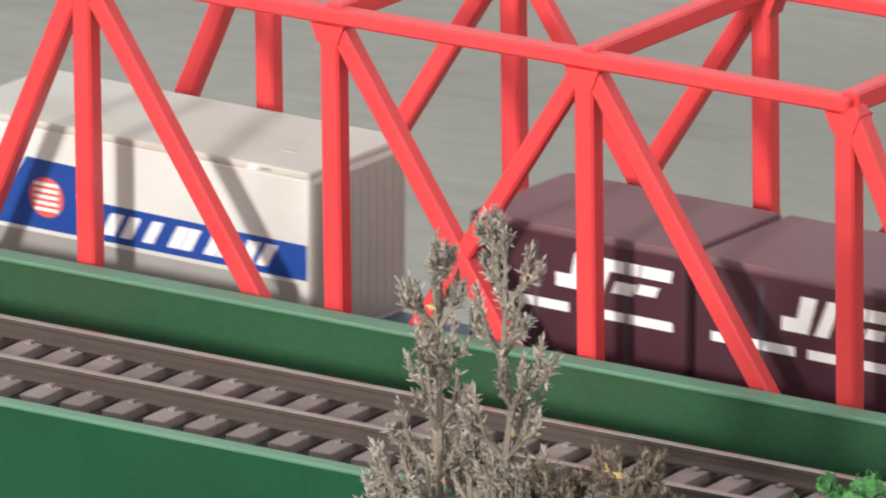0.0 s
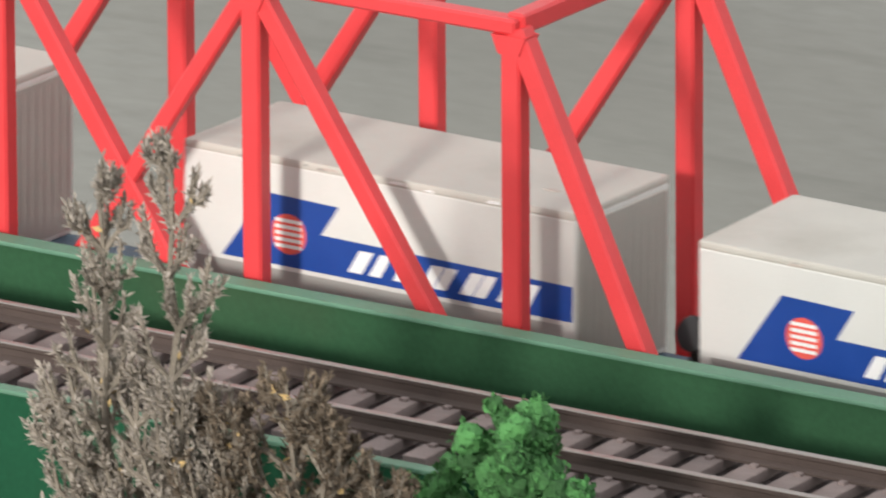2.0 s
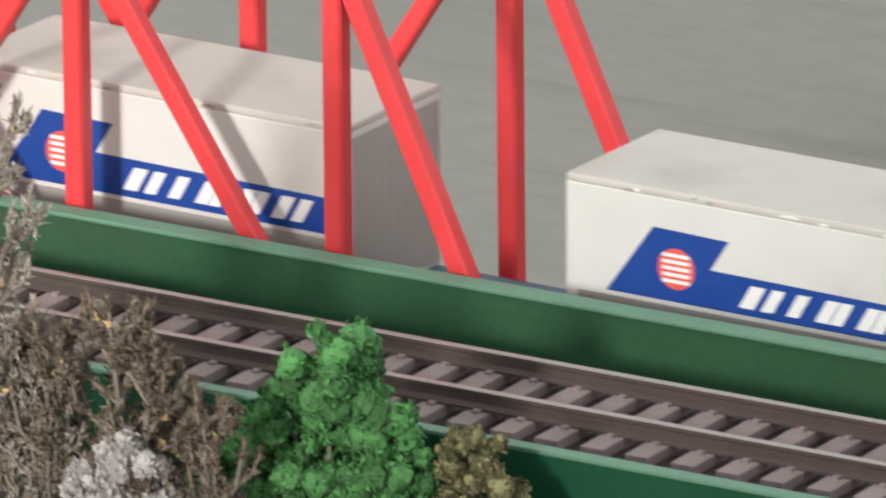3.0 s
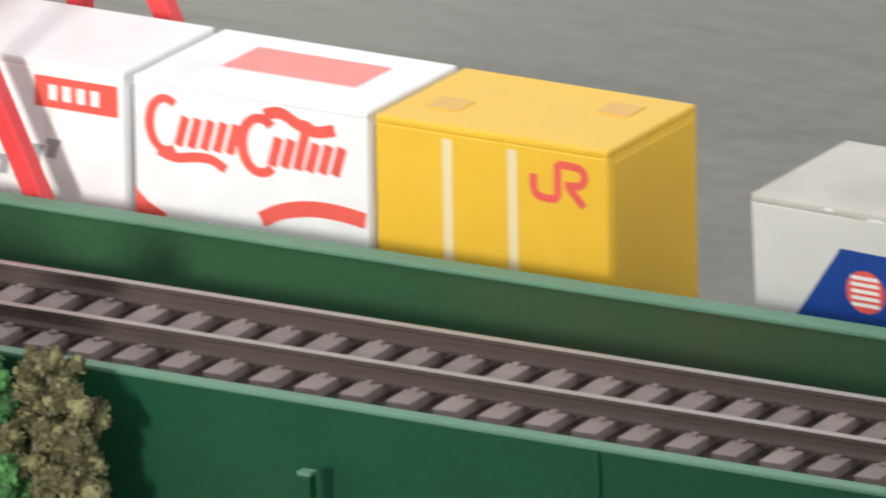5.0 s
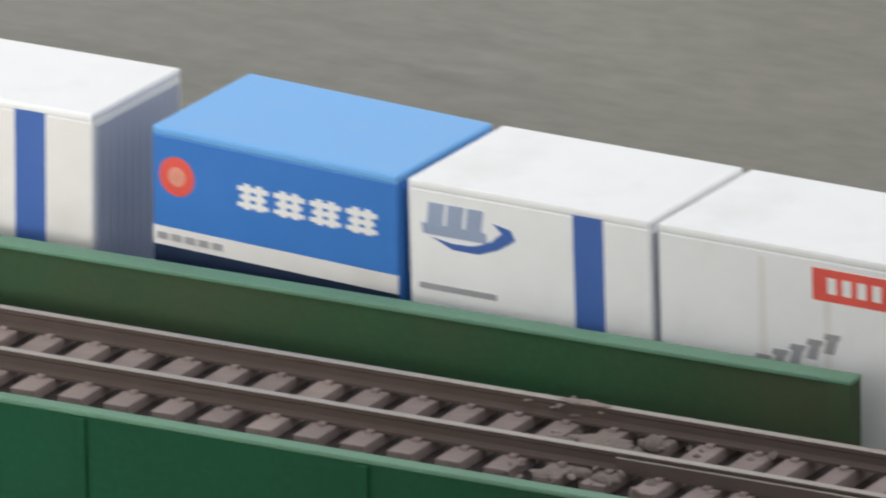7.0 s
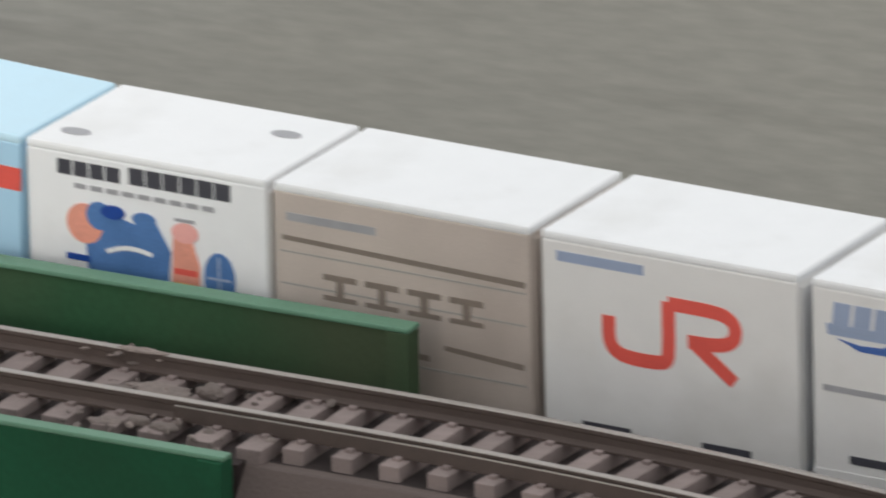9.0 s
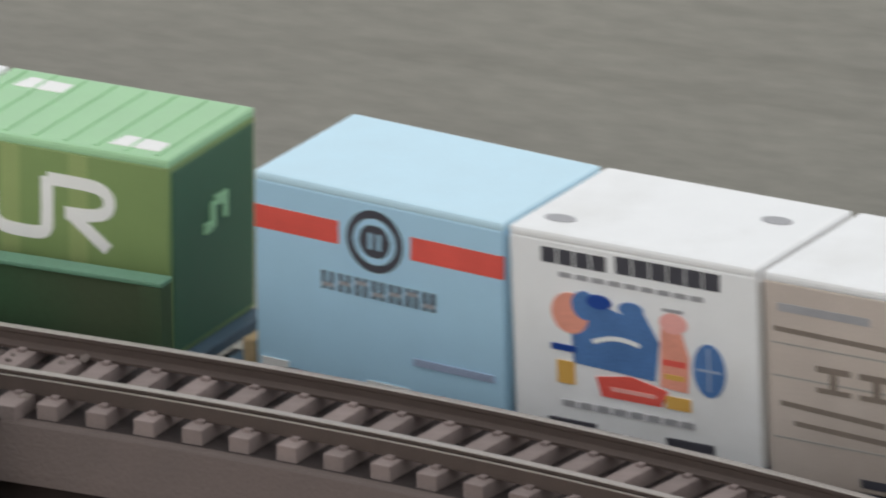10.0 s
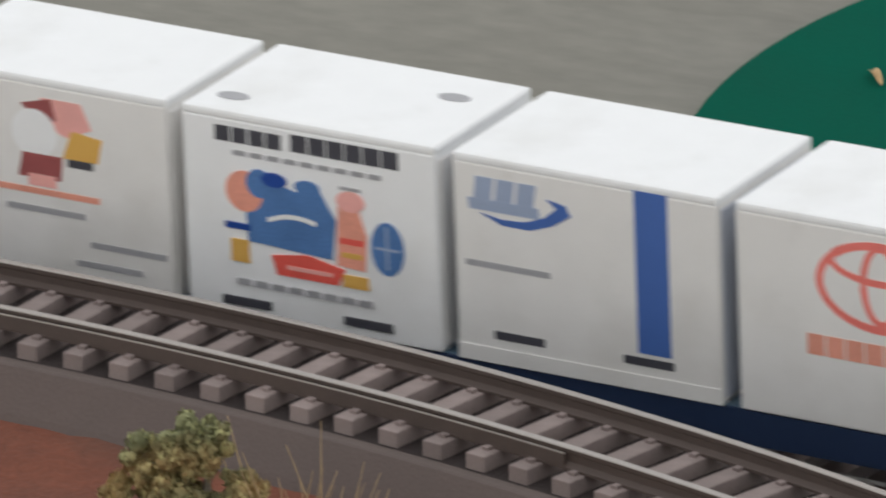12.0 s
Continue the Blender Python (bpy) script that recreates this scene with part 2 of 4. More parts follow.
# ---- building helpers (all lengths in millimetres) ----
def add_box(bm, x0, x1, y0, y1, z0, z1, bev=0.0):
    vs = [bm.verts.new((x, y, z)) for x in (x0, x1) for y in (y0, y1) for z in (z0, z1)]
    fs = [bm.faces.new([vs[i] for i in q]) for q in ((0, 1, 3, 2), (4, 6, 7, 5), (0, 4, 5, 1), (2, 3, 7, 6), (0, 2, 6, 4), (1, 5, 7, 3))]
    if bev:
        es = list({e for f in fs for e in f.edges})
        bmesh.ops.bevel(bm, geom=es, offset=bev, segments=2, affect="EDGES", profile=0.6)
    return fs


def add_prism(bm, pts, y0, y1):
    """A closed outline in x and z, given thickness from y0 to y1."""
    a = [bm.verts.new((x, y0, z)) for x, z in pts]
    b = [bm.verts.new((x, y1, z)) for x, z in pts]
    n = len(pts)
    bm.faces.new(a)
    bm.faces.new(b[::-1])
    for i in range(n):
        bm.faces.new((a[i], b[i], b[(i + 1) % n], a[(i + 1) % n]))


def add_bar(bm, p, q, w, d, bev=0.25):
    """A square bar from p to q; w across in the x-z plane, d in depth."""
    p, q = Vector(p), Vector(q)
    u = (q - p).normalized()
    s = Vector((0, 1, 0)) if abs(u.y) < 0.9 else Vector((1, 0, 0))
    v = u.cross(s).normalized()
    vs = [bm.verts.new(c + v * i * w / 2 + s * j * d / 2) for c in (p, q) for i in (-1, 1) for j in (-1, 1)]
    fs = [bm.faces.new([vs[i] for i in f]) for f in ((0, 1, 3, 2), (4, 6, 7, 5), (0, 4, 5, 1), (2, 3, 7, 6), (0, 2, 6, 4), (1, 5, 7, 3))]
    if bev:
        bmesh.ops.bevel(bm, geom=list({e for f in fs for e in f.edges}), offset=bev, segments=1, affect="EDGES")


def mesh_of(name, bm, material, smooth=False):
    bmesh.ops.recalc_face_normals(bm, faces=bm.faces)
    bmesh.ops.scale(bm, vec=(MM, MM, MM), verts=bm.verts)
    me = bpy.data.meshes.new(name)
    bm.to_mesh(me)
    bm.free()
    for p in me.polygons:
        p.use_smooth = smooth
    me.materials.append(MAT[material])
    return me


def part(name, bm, material, parent=None, label="", at=None, smooth=False):
    ob = new(name, mesh_of(name, bm, material, smooth))
    if parent:
        ob.parent = parent
    if at:
        ob.location = [c * MM for c in at]
    return tagged(ob, label) if label else ob


def empty(name, label, category, group="", kind="", at=(0, 0, 0)):
    ob = new(name)
    ob.empty_display_size = 0.005
    ob.location = [c * MM for c in at]
    return tagged(ob, label, category, group, kind)


def slab(name, x0, x1, y0, y1, z0, z1, material, parent=None, label="", bev=0.2):
    bm = bmesh.new()
    add_box(bm, x0, x1, y0, y1, z0, z1, bev)
    return part(name, bm, material, parent, label)


# ---- the lines of the two tracks ----
NEAR_Y, NEAR_X0, NEAR_R = -33.0, 74.0, 315.0
FAR_Y, FAR_X0, FAR_R = 4.0, -30.0, 1550.0
FAR_RAIL = -15.9
DECK_Z = -9.5


def along(s, y0, x0, r):
    """Place and heading at s on a line that is straight and from x0 on bends towards the viewer."""
    if s <= x0:
        return s, y0, 0.0
    a = (s - x0) / r
    return x0 + r * math.sin(a), y0 - r * (1 - math.cos(a)), -a


def far_grade(s):
    """The far line falls gently until the middle of the bridge."""
    return 0.0113 * (math.sqrt((s - 10) ** 2 + 900) - (s - 10)) / 2 + 0.1 + 1.1 * min(1.0, max(0.0, (s - 75) / 65)) - 0.45 * max(0.0, min(1.0, s / 40, (122 - s) / 25))


def far_cant(s):
    """Cross-fall of the far line in degrees, towards the viewer in the bend."""
    knots = [(-400, -2.3), (-95, -2.3), (-45, -0.6), (0, 0.6), (80, 0.9), (115, 1.6), (145, 2.2), (400, 2.2)]
    for (s0, c0), (s1, c1) in zip(knots, knots[1:]):
        if s <= s1:
            return c0 + (c1 - c0) * max(0.0, (s - s0) / (s1 - s0))
    return 2.2


def near_line(s):
    return along(s, NEAR_Y, NEAR_X0, NEAR_R)


def far_line(s):
    return along(s, FAR_Y, FAR_X0, FAR_R)


def sweep(line, profile, s0, s1, step, closed=True):
    """Sweeps an outline (offset to the left of travel, height) along a line."""
    bm = bmesh.new()
    n = max(1, int(round((s1 - s0) / step)))
    rings = []
    for i in range(n + 1):
        x, y, h = line(s0 + (s1 - s0) * i / n)
        lift = far_grade(s0 + (s1 - s0) * i / n) if line is far_line else 0.0
        rings.append([bm.verts.new((x - o * math.sin(h), y + o * math.cos(h), z + (lift if z > -37 else 0))) for o, z in profile])
    m = len(profile)
    for a, b in zip(rings, rings[1:]):
        for j in range(m if closed else m - 1):
            bm.faces.new((a[j], a[(j + 1) % m], b[(j + 1) % m], b[j]))
    if closed:
        bm.faces.new(rings[0])
        bm.faces.new(rings[-1][::-1])
    return bm


# ---- ground and distance ----
bm = bmesh.new()
bmesh.ops.create_grid(bm, x_segments=8, y_segments=8, size=60000)
bmesh.ops.translate(bm, verts=bm.verts, vec=(0, 0, -300))
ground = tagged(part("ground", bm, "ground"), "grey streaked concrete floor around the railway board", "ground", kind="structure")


# the board that carries the railway
board = empty("baseboard", "grey wooden baseboard on legs under the railway", "table", kind="structure")
slab("board_top", -460, 400, -170, 21, -56, -38, "plank", board, bev=1)
for lx in (-440, 380):
    for ly in (-155, 5):
        slab("leg", lx - 12, lx + 12, ly - 12, ly + 12, -300, -56, "grey", board, bev=1)

# unseen wall added behind the viewer to shade the line's end from low sun
SHADE_WALL_X = 0.14
bm = bmesh.new()
add_box(bm, SHADE_WALL_X * 1000, 4200, -1500, -1440, -300, 520, 4)
tagged(part("wall_south", bm, "wall"), "added unseen plain grey wall that shades the line's end", "wall", kind="structure")


def soil_mound():
    bm = bmesh.new()
    nx, ny = 90, 44
    grid = []
    for i in range(nx + 1):
        row = []
        for j in range(ny + 1):
            x, v = 78 + 256 * i / nx, j / ny
            cx, cy, h = near_line(x)
            o = -8 - 80 * v
            px, py = cx - o * math.sin(h), cy + o * math.cos(h)
            edge = min(1.0, max(0.0, (x - 80) / 12))
            nz = noise.noise((px * 0.06, py * 0.06, 0)) * 2.2 + noise.noise((px * 0.25, py * 0.25, 3)) * 0.9
            z = -6.9 - 7 * v ** 1.4 + nz * min(1.0, 0.15 + v * 4)
            z = -37.5 + (z + 37.5) * (edge * edge * (3 - 2 * edge)) * (1 - max(0, v - 0.85) / 0.15)
            row.append(bm.verts.new((px, py, z)))
        grid.append(row)
    for i in range(nx):
        for j in range(ny):
            bm.faces.new((grid[i][j], grid[i + 1][j], grid[i + 1][j + 1], grid[i][j + 1]))
    return tagged(part("soil_bank", bm, "soil", smooth=True), "reddish brown bare soil bank beside the track", "soil bank", kind="structure")


soil_mound()


def green_board():
    """A round mat of dark green felt on the floor behind the line."""
    bm = bmesh.new()
    cx, cy, rx, ry = -67.0, 830.0, 122.5, 122.5
    ring = [(cx + rx * math.cos(a), cy + ry * math.sin(a)) for a in (2 * math.pi * i / 96 for i in range(96))]
    prev = None
    for k, z in ((1.0, -300.0), (1.0, -298.4), (0.997, -298.1), (0.99, -298.0)):
        r = [bm.verts.new((cx + (x - cx) * k, cy + (y - cy) * k, z)) for x, y in ring]
        if prev:
            for i in range(96):
                bm.faces.new((prev[i], prev[(i + 1) % 96], r[(i + 1) % 96], r[i]))
        prev = r
    bm.faces.new(prev)
    return tagged(part("green_mat", bm, "turf"), "round dark green mat lying on the concrete floor", "mat")


green_board()


# ---- plate girder bridge with the near track ----
BRIDGE_X0, BRIDGE_X1 = -330.0, 72.0


def plate_girder(name, web, flange, end, foot, stiffeners, label, paint="green"):
    """One side of the bridge: web, overhanging top flange and vertical stiffeners."""
    g = empty(name, label, "bridge girder", kind="structure")
    bm = bmesh.new()
    add_box(bm, BRIDGE_X0, end - 0.4, web - 0.7, web + 0.7, foot, 0.36)
    part("web", bm, paint, g)
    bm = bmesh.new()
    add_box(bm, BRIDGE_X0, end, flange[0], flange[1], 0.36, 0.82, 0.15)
    part("flange", bm, "flange", g, "pale green flange, top light partly in its colour")
    rib = None
    for x in stiffeners:
        if rib is None:
            bm = bmesh.new()
            add_box(bm, -0.6, 0.6, web - 1.1, web + 1.1, foot + 0.5, 0.3, 0.12)
            rib = part("stiffener", bm, "green", g, at=(x, 0, 0))
        else:
            o = new("stiffener", rib.data)
            o.parent = g
            o.location = (x * MM, 0, 0)
    bm = bmesh.new()
    add_box(bm, end - 2.4, end - 0.1, web - 1.1, web + 1.1, foot, 0.33, 0.12)
    part("end_post", bm, paint, g)
    return g


plate_girder("girder_far", -14.2, (-15.35, -13.1), 70.8, -15.0, [], "dusty green plastic plate girder between the two tracks", "dusty")
plate_girder("girder_near", -50.75, (-51.5, -50.0), 71.6, -30.0, [13.8 + 28.2 * i for i in (0, 1)], "green plastic plate girder on the open side")
for i in range(-300, 60, 90):
    slab("bridge_pier", i - 6, i + 6, -48, -18, -38, -15.2, "grey", bev=0.6)
for o in [o for o in bpy.data.objects if o.name.startswith("bridge_pier")]:
    tagged(o, "plain grey pier under the girder bridge", "bridge pier", "bridge piers", "structure")

near_track = empty("near_track", "single track with brown rails and weathered sleepers", "railway track", kind="structure")
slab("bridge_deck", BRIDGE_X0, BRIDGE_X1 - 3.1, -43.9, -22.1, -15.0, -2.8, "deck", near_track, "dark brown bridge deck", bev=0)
BED = [(-12.75, -7.3), (-12.2, -6.4), (-9.75, -3.15), (-9.5, -3.05), (-8.4, -3.05), (-8.2, -3.25), (8.2, -3.25), (8.4, -3.05), (9.5, -3.05), (9.75, -3.15), (12.2, -6.4), (12.75, -7.3)]
part("roadbed", sweep(near_line, BED, BRIDGE_X1 - 3.0, 330, 3), "bed", near_track, "grey brown moulded ballast shoulder")
# dark strip: the shade between sleepers is added to the ballast colour
part("trough", sweep(near_line, [(-8.1, -3.24), (-8.1, -3.18), (8.1, -3.18), (8.1, -3.24)], BRIDGE_X1 - 2.9, 329, 3), "trough", near_track, "dark ballast between the sleepers, gap shade in its colour")
# added slab fills the void below the roadbed; its dark colour gives the shadow
slab("abutment", BRIDGE_X1 - 2.8, BRIDGE_X1 + 40, -44.2, -23, -38, -7.4, "deck", near_track, "added dark fill for the shadowed void under the roadbed", bev=0.3)
RAIL = [(-0.95, -1.75), (-0.95, -1.5), (-0.3, -1.2), (-0.3, -0.6), (-0.38, -0.45), (-0.38, -0.1), (0.38, -0.1), (0.38, -0.45), (0.3, -0.6), (0.3, -1.2), (0.95, -1.5), (0.95, -1.75)]
HEAD = [(-0.38, -0.1), (-0.3, 0.0), (0.3, 0.0), (0.38, -0.1)]
for side in (-4.85, 4.85):
    r = part("rail", sweep(near_line, [(o + side, z) for o, z in RAIL], BRIDGE_X0, 330, 3), "rail", near_track)
    part("rail_head", sweep(near_line, [(o + side, z) for o, z in HEAD], BRIDGE_X0, 330, 3), "head", r, "worn shiny rail head")


# added thin strip stands in for the near rail's second highlight line
line_strip = part("guard_rail", sweep(near_line, [(-5.8, -1.75), (-5.72, -0.45), (-5.52, -0.45), (-5.45, -1.75)], 60, 172, 3), "rail", near_track)
part("rail_head", sweep(near_line, [(-5.72, -0.45), (-5.7, -0.36), (-5.54, -0.36), (-5.52, -0.45)], 60, 172, 3), "head", line_strip, "thin bright top of the added highlight strip")


def sleeper_mesh(half, wide):
    bm = bmesh.new()
    add_box(bm, -wide, wide, -half, half, -3.95, -1.78, 0.12)
    for y in (-6.1, -3.6, 3.6, 6.1):
        add_box(bm, -0.35, 0.35, y - 0.36, y + 0.36, -1.8, -1.5)
    return mesh_of("sleeper", bm, "sleeper")


def lay_sleepers(parent, line, s0, s1, pitch, mesh, z=0.0):
    s = s0
    while s < s1:
        x, y, h = line(s)
        o = new("sleeper", mesh)
        o.parent = parent
        o.matrix_basis = pose(x * MM, y * MM, (z + (far_grade(s) if line is far_line else 0)) * MM, 0, 0, math.degrees(h) + random.uniform(-0.5, 0.5))
        s += pitch


NEAR_SLEEPER = sleeper_mesh(7.8, 1.0)
BRIDGE_SLEEPER = sleeper_mesh(9.4, 1.22)
lay_sleepers(near_track, near_line, -206.66, 71, 4.7543, BRIDGE_SLEEPER)
lay_sleepers(near_track, near_line, 72.6, 250, 4.8, NEAR_SLEEPER)


def ballast_crumbs():
    """Loose stones spilt over the track at the bridge end."""
    bm = bmesh.new()
    rng = random.Random(4)
    for i in range(110):
        x, y = rng.gauss(57, 6), NEAR_Y + rng.uniform(-11, 9)
        s = rng.uniform(0.18, 0.5)
        m = Matrix.Translation((x, y, -1.9 + rng.uniform(-0.5, 0.4))) @ Euler([rng.uniform(0, 6) for _ in range(3)]).to_matrix().to_4x4() @ Matrix.Diagonal((s * 1.4, s, s * 0.6, 1))
        bmesh.ops.create_icosphere(bm, subdivisions=1, radius=1, matrix=m)
    for i in range(20):
        x, y = rng.gauss(48.5, 2.6), NEAR_Y + rng.gauss(5.6, 0.7)
        s = rng.uniform(0.2, 0.42)
        m = Matrix.Translation((x, y, -0.9 + rng.uniform(-0.6, 0.5))) @ Euler((0, 0, rng.uniform(0, 6))).to_matrix().to_4x4() @ Matrix.Diagonal((s * 2.0, s, s * 0.45, 1))
        bmesh.ops.create_icosphere(bm, subdivisions=1, radius=1, matrix=m)
    # flat plaster smears and two larger lumps
    for x, y, z, a, b, c in ((51.4, -28.3, 0.0, 2.5, 0.55, 0.2), (55.2, -32.6, -1.75, 3.0, 1.7, 0.28), (51.5, -33.6, -1.8, 1.6, 1.0, 0.22), (60.3, -32.4, -1.2, 1.5, 0.9, 0.75), (57.6, -40.6, -1.6, 1.0, 0.7, 0.5), (60.2, -41.0, -1.7, 1.4, 0.8, 0.4), (54.5, -41.4, -1.8, 1.7, 0.9, 0.3)):
        got = bmesh.ops.create_icosphere(bm, subdivisions=3, radius=1, matrix=Matrix.Translation((x, y, z)) @ Matrix.Diagonal((a, b, c, 1)))
        for v in got["verts"]:
            k = 0.35 * noise.noise(v.co * 0.9) + 0.2 * noise.noise(v.co * 2.7)
            v.co += Vector(((v.co.x - x) * k, (v.co.y - y) * k, (v.co.z - z) * k))
    return tagged(part("spilt_ballast", bm, "crumbs"), "loose dusty brown ballast crumbs spilt at the bridge end", "ballast", kind="stuff")


ballast_crumbs()

# ---- lower far track, mostly behind the girder ----
far_track = empty("far_track", "lower running line behind the plate girder", "railway track", kind="structure")
part("roadbed", sweep(far_line, [(-14, -38), (-12, -20.1), (12, -20.1), (14, -38)], -420, 360, 10), "bed", far_track)
for side in (-4.85, 4.85):
    r = part("rail", sweep(far_line, [(o + side, z + FAR_RAIL) for o, z in RAIL], -420, 360, 10), "rail", far_track)
    part("rail_head", sweep(far_line, [(o + side, z + FAR_RAIL) for o, z in HEAD], -420, 360, 10), "head", r)
lay_sleepers(far_track, far_line, -250, 260, 4.75, NEAR_SLEEPER, FAR_RAIL)


# ---- red truss bridge over the far track ----
def truss_bridge():
    g = empty("truss_bridge", "bright red model truss bridge over the far track", "truss bridge")
    xv = [-83.0 - 29.1 * i for i in range(4)]
    top, low, end = 28.7, -14.5, 29.05
    for y in (-11.0, 19.0):
        def bar(name, p, q, w=2.2, d=2.2):
            bm = bmesh.new()
            add_bar(bm, (p[0], y, p[1]), (q[0], y, q[1]), w, d)
            part(name, bm, "red", g)
        bar("top_chord", (xv[-1] - 0.6, top), (xv[0] + 0.6, top), 1.5, 2.2)
        bar("bottom_chord", (xv[-1] - end, low), (xv[0] + end, low), 3.0, 2.6)
        bar("end_post", (xv[0] + 0.4, top - 0.3), (xv[0] + 20.4, low), 2.05, 2.1)
        bar("end_post", (xv[-1] - 0.4, top - 0.3), (xv[-1] - 20.4, low), 2.05, 2.1)
        for i, x in enumerate(xv):
            bar("vertical", (x, low), (x, top - 1), 2.15, 2.0)
            bm = bmesh.new()
            add_prism(bm, [(x - 1.9, top - 0.8), (x + 1.9, top - 0.8), (x + 1.15, top - 2.6), (x - 1.15, top - 2.6)], y - 1.2, y + 1.2)
            part("gusset", bm, "red", g)
        for i in range(3):
            falling = ((xv[i + 1] + 0.6, top - 1), (xv[i] - 0.8, low + 1))
            rising = ((xv[i] - 0.6, top - 1), (xv[i + 1] + 0.8, low + 1))
            bar("diagonal", *(falling if y < 0 else rising), 1.9, 1.9)
            # the middle panel is braced both ways
            if i == 1:
                bar("diagonal", *(rising if y < 0 else falling), 1.8, 1.6)
    for x in xv:
        bm = bmesh.new()
        add_bar(bm, (x, -11, top + 0.1), (x, 19, top + 0.1), 2.0, 2.0)
        part("cross_beam", bm, "red", g)
        bm = bmesh.new()
        add_bar(bm, (x, -10.5, low), (x, 18.5, low), 2.0, 2.0)
        part("floor_beam", bm, "red", g)
    # the whole span leans slightly away from the viewer
    g.matrix_basis = pose(0, FAR_Y * MM, FAR_RAIL * MM) @ pose(0, 0, 0, -1.6) @ pose(0, -FAR_Y * MM, -FAR_RAIL * MM)
    return g


truss_bridge()

# ---- the train ----
HALF_W = 8.15


def wagon(u0, u1, name_label, rooms, stand="black", wheel=False):
    """A container flat wagon whose origin is at the middle of its deck."""
    half = (u1 - u0) / 2
    w = empty("flat_wagon", name_label, "railway wagon", "container wagons")
    bm = bmesh.new()
    add_box(bm, -half, half, -7.6, 7.6, -1.1, 0.0, 0.1)
    part("deck", bm, "deckblue", w, "dull blue wagon deck")
    for y in (-7.7, 7.7):
        bm = bmesh.new()
        add_prism(bm, [(-half, -0.1), (half, -0.1), (half, -1.6), (half - 22, -1.8), (half - 30, -3.2), (-half + 30, -3.2), (-half + 22, -1.8), (-half, -1.6)], y - 0.35, y + 0.35)
        part("side_sill", bm, "navy", w, "dark navy side sill")
    for x in (-half + 22, half - 22):
        bm = bmesh.new()
        for y in (-5.9, 5.9):
            add_prism(bm, [(x - 9, -2.2), (x + 9, -2.2), (x + 8, -4.2), (x + 3, -5.0), (x - 3, -5.0), (x - 8, -4.2)], y - 0.6, y + 0.6)
        add_box(bm, x - 2, x + 2, -5.4, 5.4, -4.4, -1.2)
        bogie = part("bogie", bm, "black", w, "black moulded bogie")
        for dx in (-6.2, 6.2):
            bm = bmesh.new()
            for y in (-4.9, 4.9):
                bmesh.ops.create_cone(bm, cap_ends=True, segments=20, radius1=2.7, radius2=2.7, depth=1.2, matrix=Matrix.Translation((x + dx, y, -3.7)) @ Matrix.Rotation(radians(90), 4, "X"))
            bmesh.ops.create_cone(bm, cap_ends=True, segments=10, radius1=0.5, radius2=0.5, depth=9, matrix=Matrix.Translation((x + dx, 0, -3.7)) @ Matrix.Rotation(radians(90), 4, "X"))
            part("wheelset", bm, "rail", bogie, "dull steel wheelset")
    for sx in (-1, 1):
        bm = bmesh.new()
        add_box(bm, *sorted((sx * half, sx * (half + 1.5))), -1.0, 1.0, -2.4, -1.3, 0.1)
        part("coupler", bm, "black", w)
        # a hand brake stands where the load leaves room for it
        room = rooms[0] if sx < 0 else rooms[1]
        if room < 1.7:
            continue
        bm = bmesh.new()
        wide = min(1.15, room / 2 - 0.15)
        ex = sx * (half - room / 2)
        add_box(bm, ex - wide * 0.6, ex + wide * 0.6, -5.4, -2.2, 0.0, 2.4, 0.3)
        if wheel:
            add_bar(bm, (ex, -5.6, 0.0), (ex, -5.6, 7.4), 0.6, 0.6, 0)
            add_bar(bm, (ex, -2.6, 0.2), (ex, -5.4, 5.8), 0.5, 0.5, 0)
            add_box(bm, ex - 1.9, ex + 1.9, -6.2, -3.0, 3.0, 4.0, 0.2)
            bmesh.ops.create_cone(bm, cap_ends=True, segments=18, radius1=1.8, radius2=1.6, depth=0.6, matrix=Matrix.Translation((ex, -5.9, 7.3)) @ Matrix.Rotation(radians(78), 4, "X"))
        part("brake_stand", bm, stand, w, "black hand brake stand" if stand == "black" else "tan hand brake stand")
    w["half"] = half
    return w


def outline_ellipse(cx, cz, rx, rz, n=28, a0=0.0, a1=360.0):
    return [(cx + rx * math.cos(radians(a0 + (a1 - a0) * i / n)), cz + rz * math.sin(radians(a0 + (a1 - a0) * i / n))) for i in range(n)]


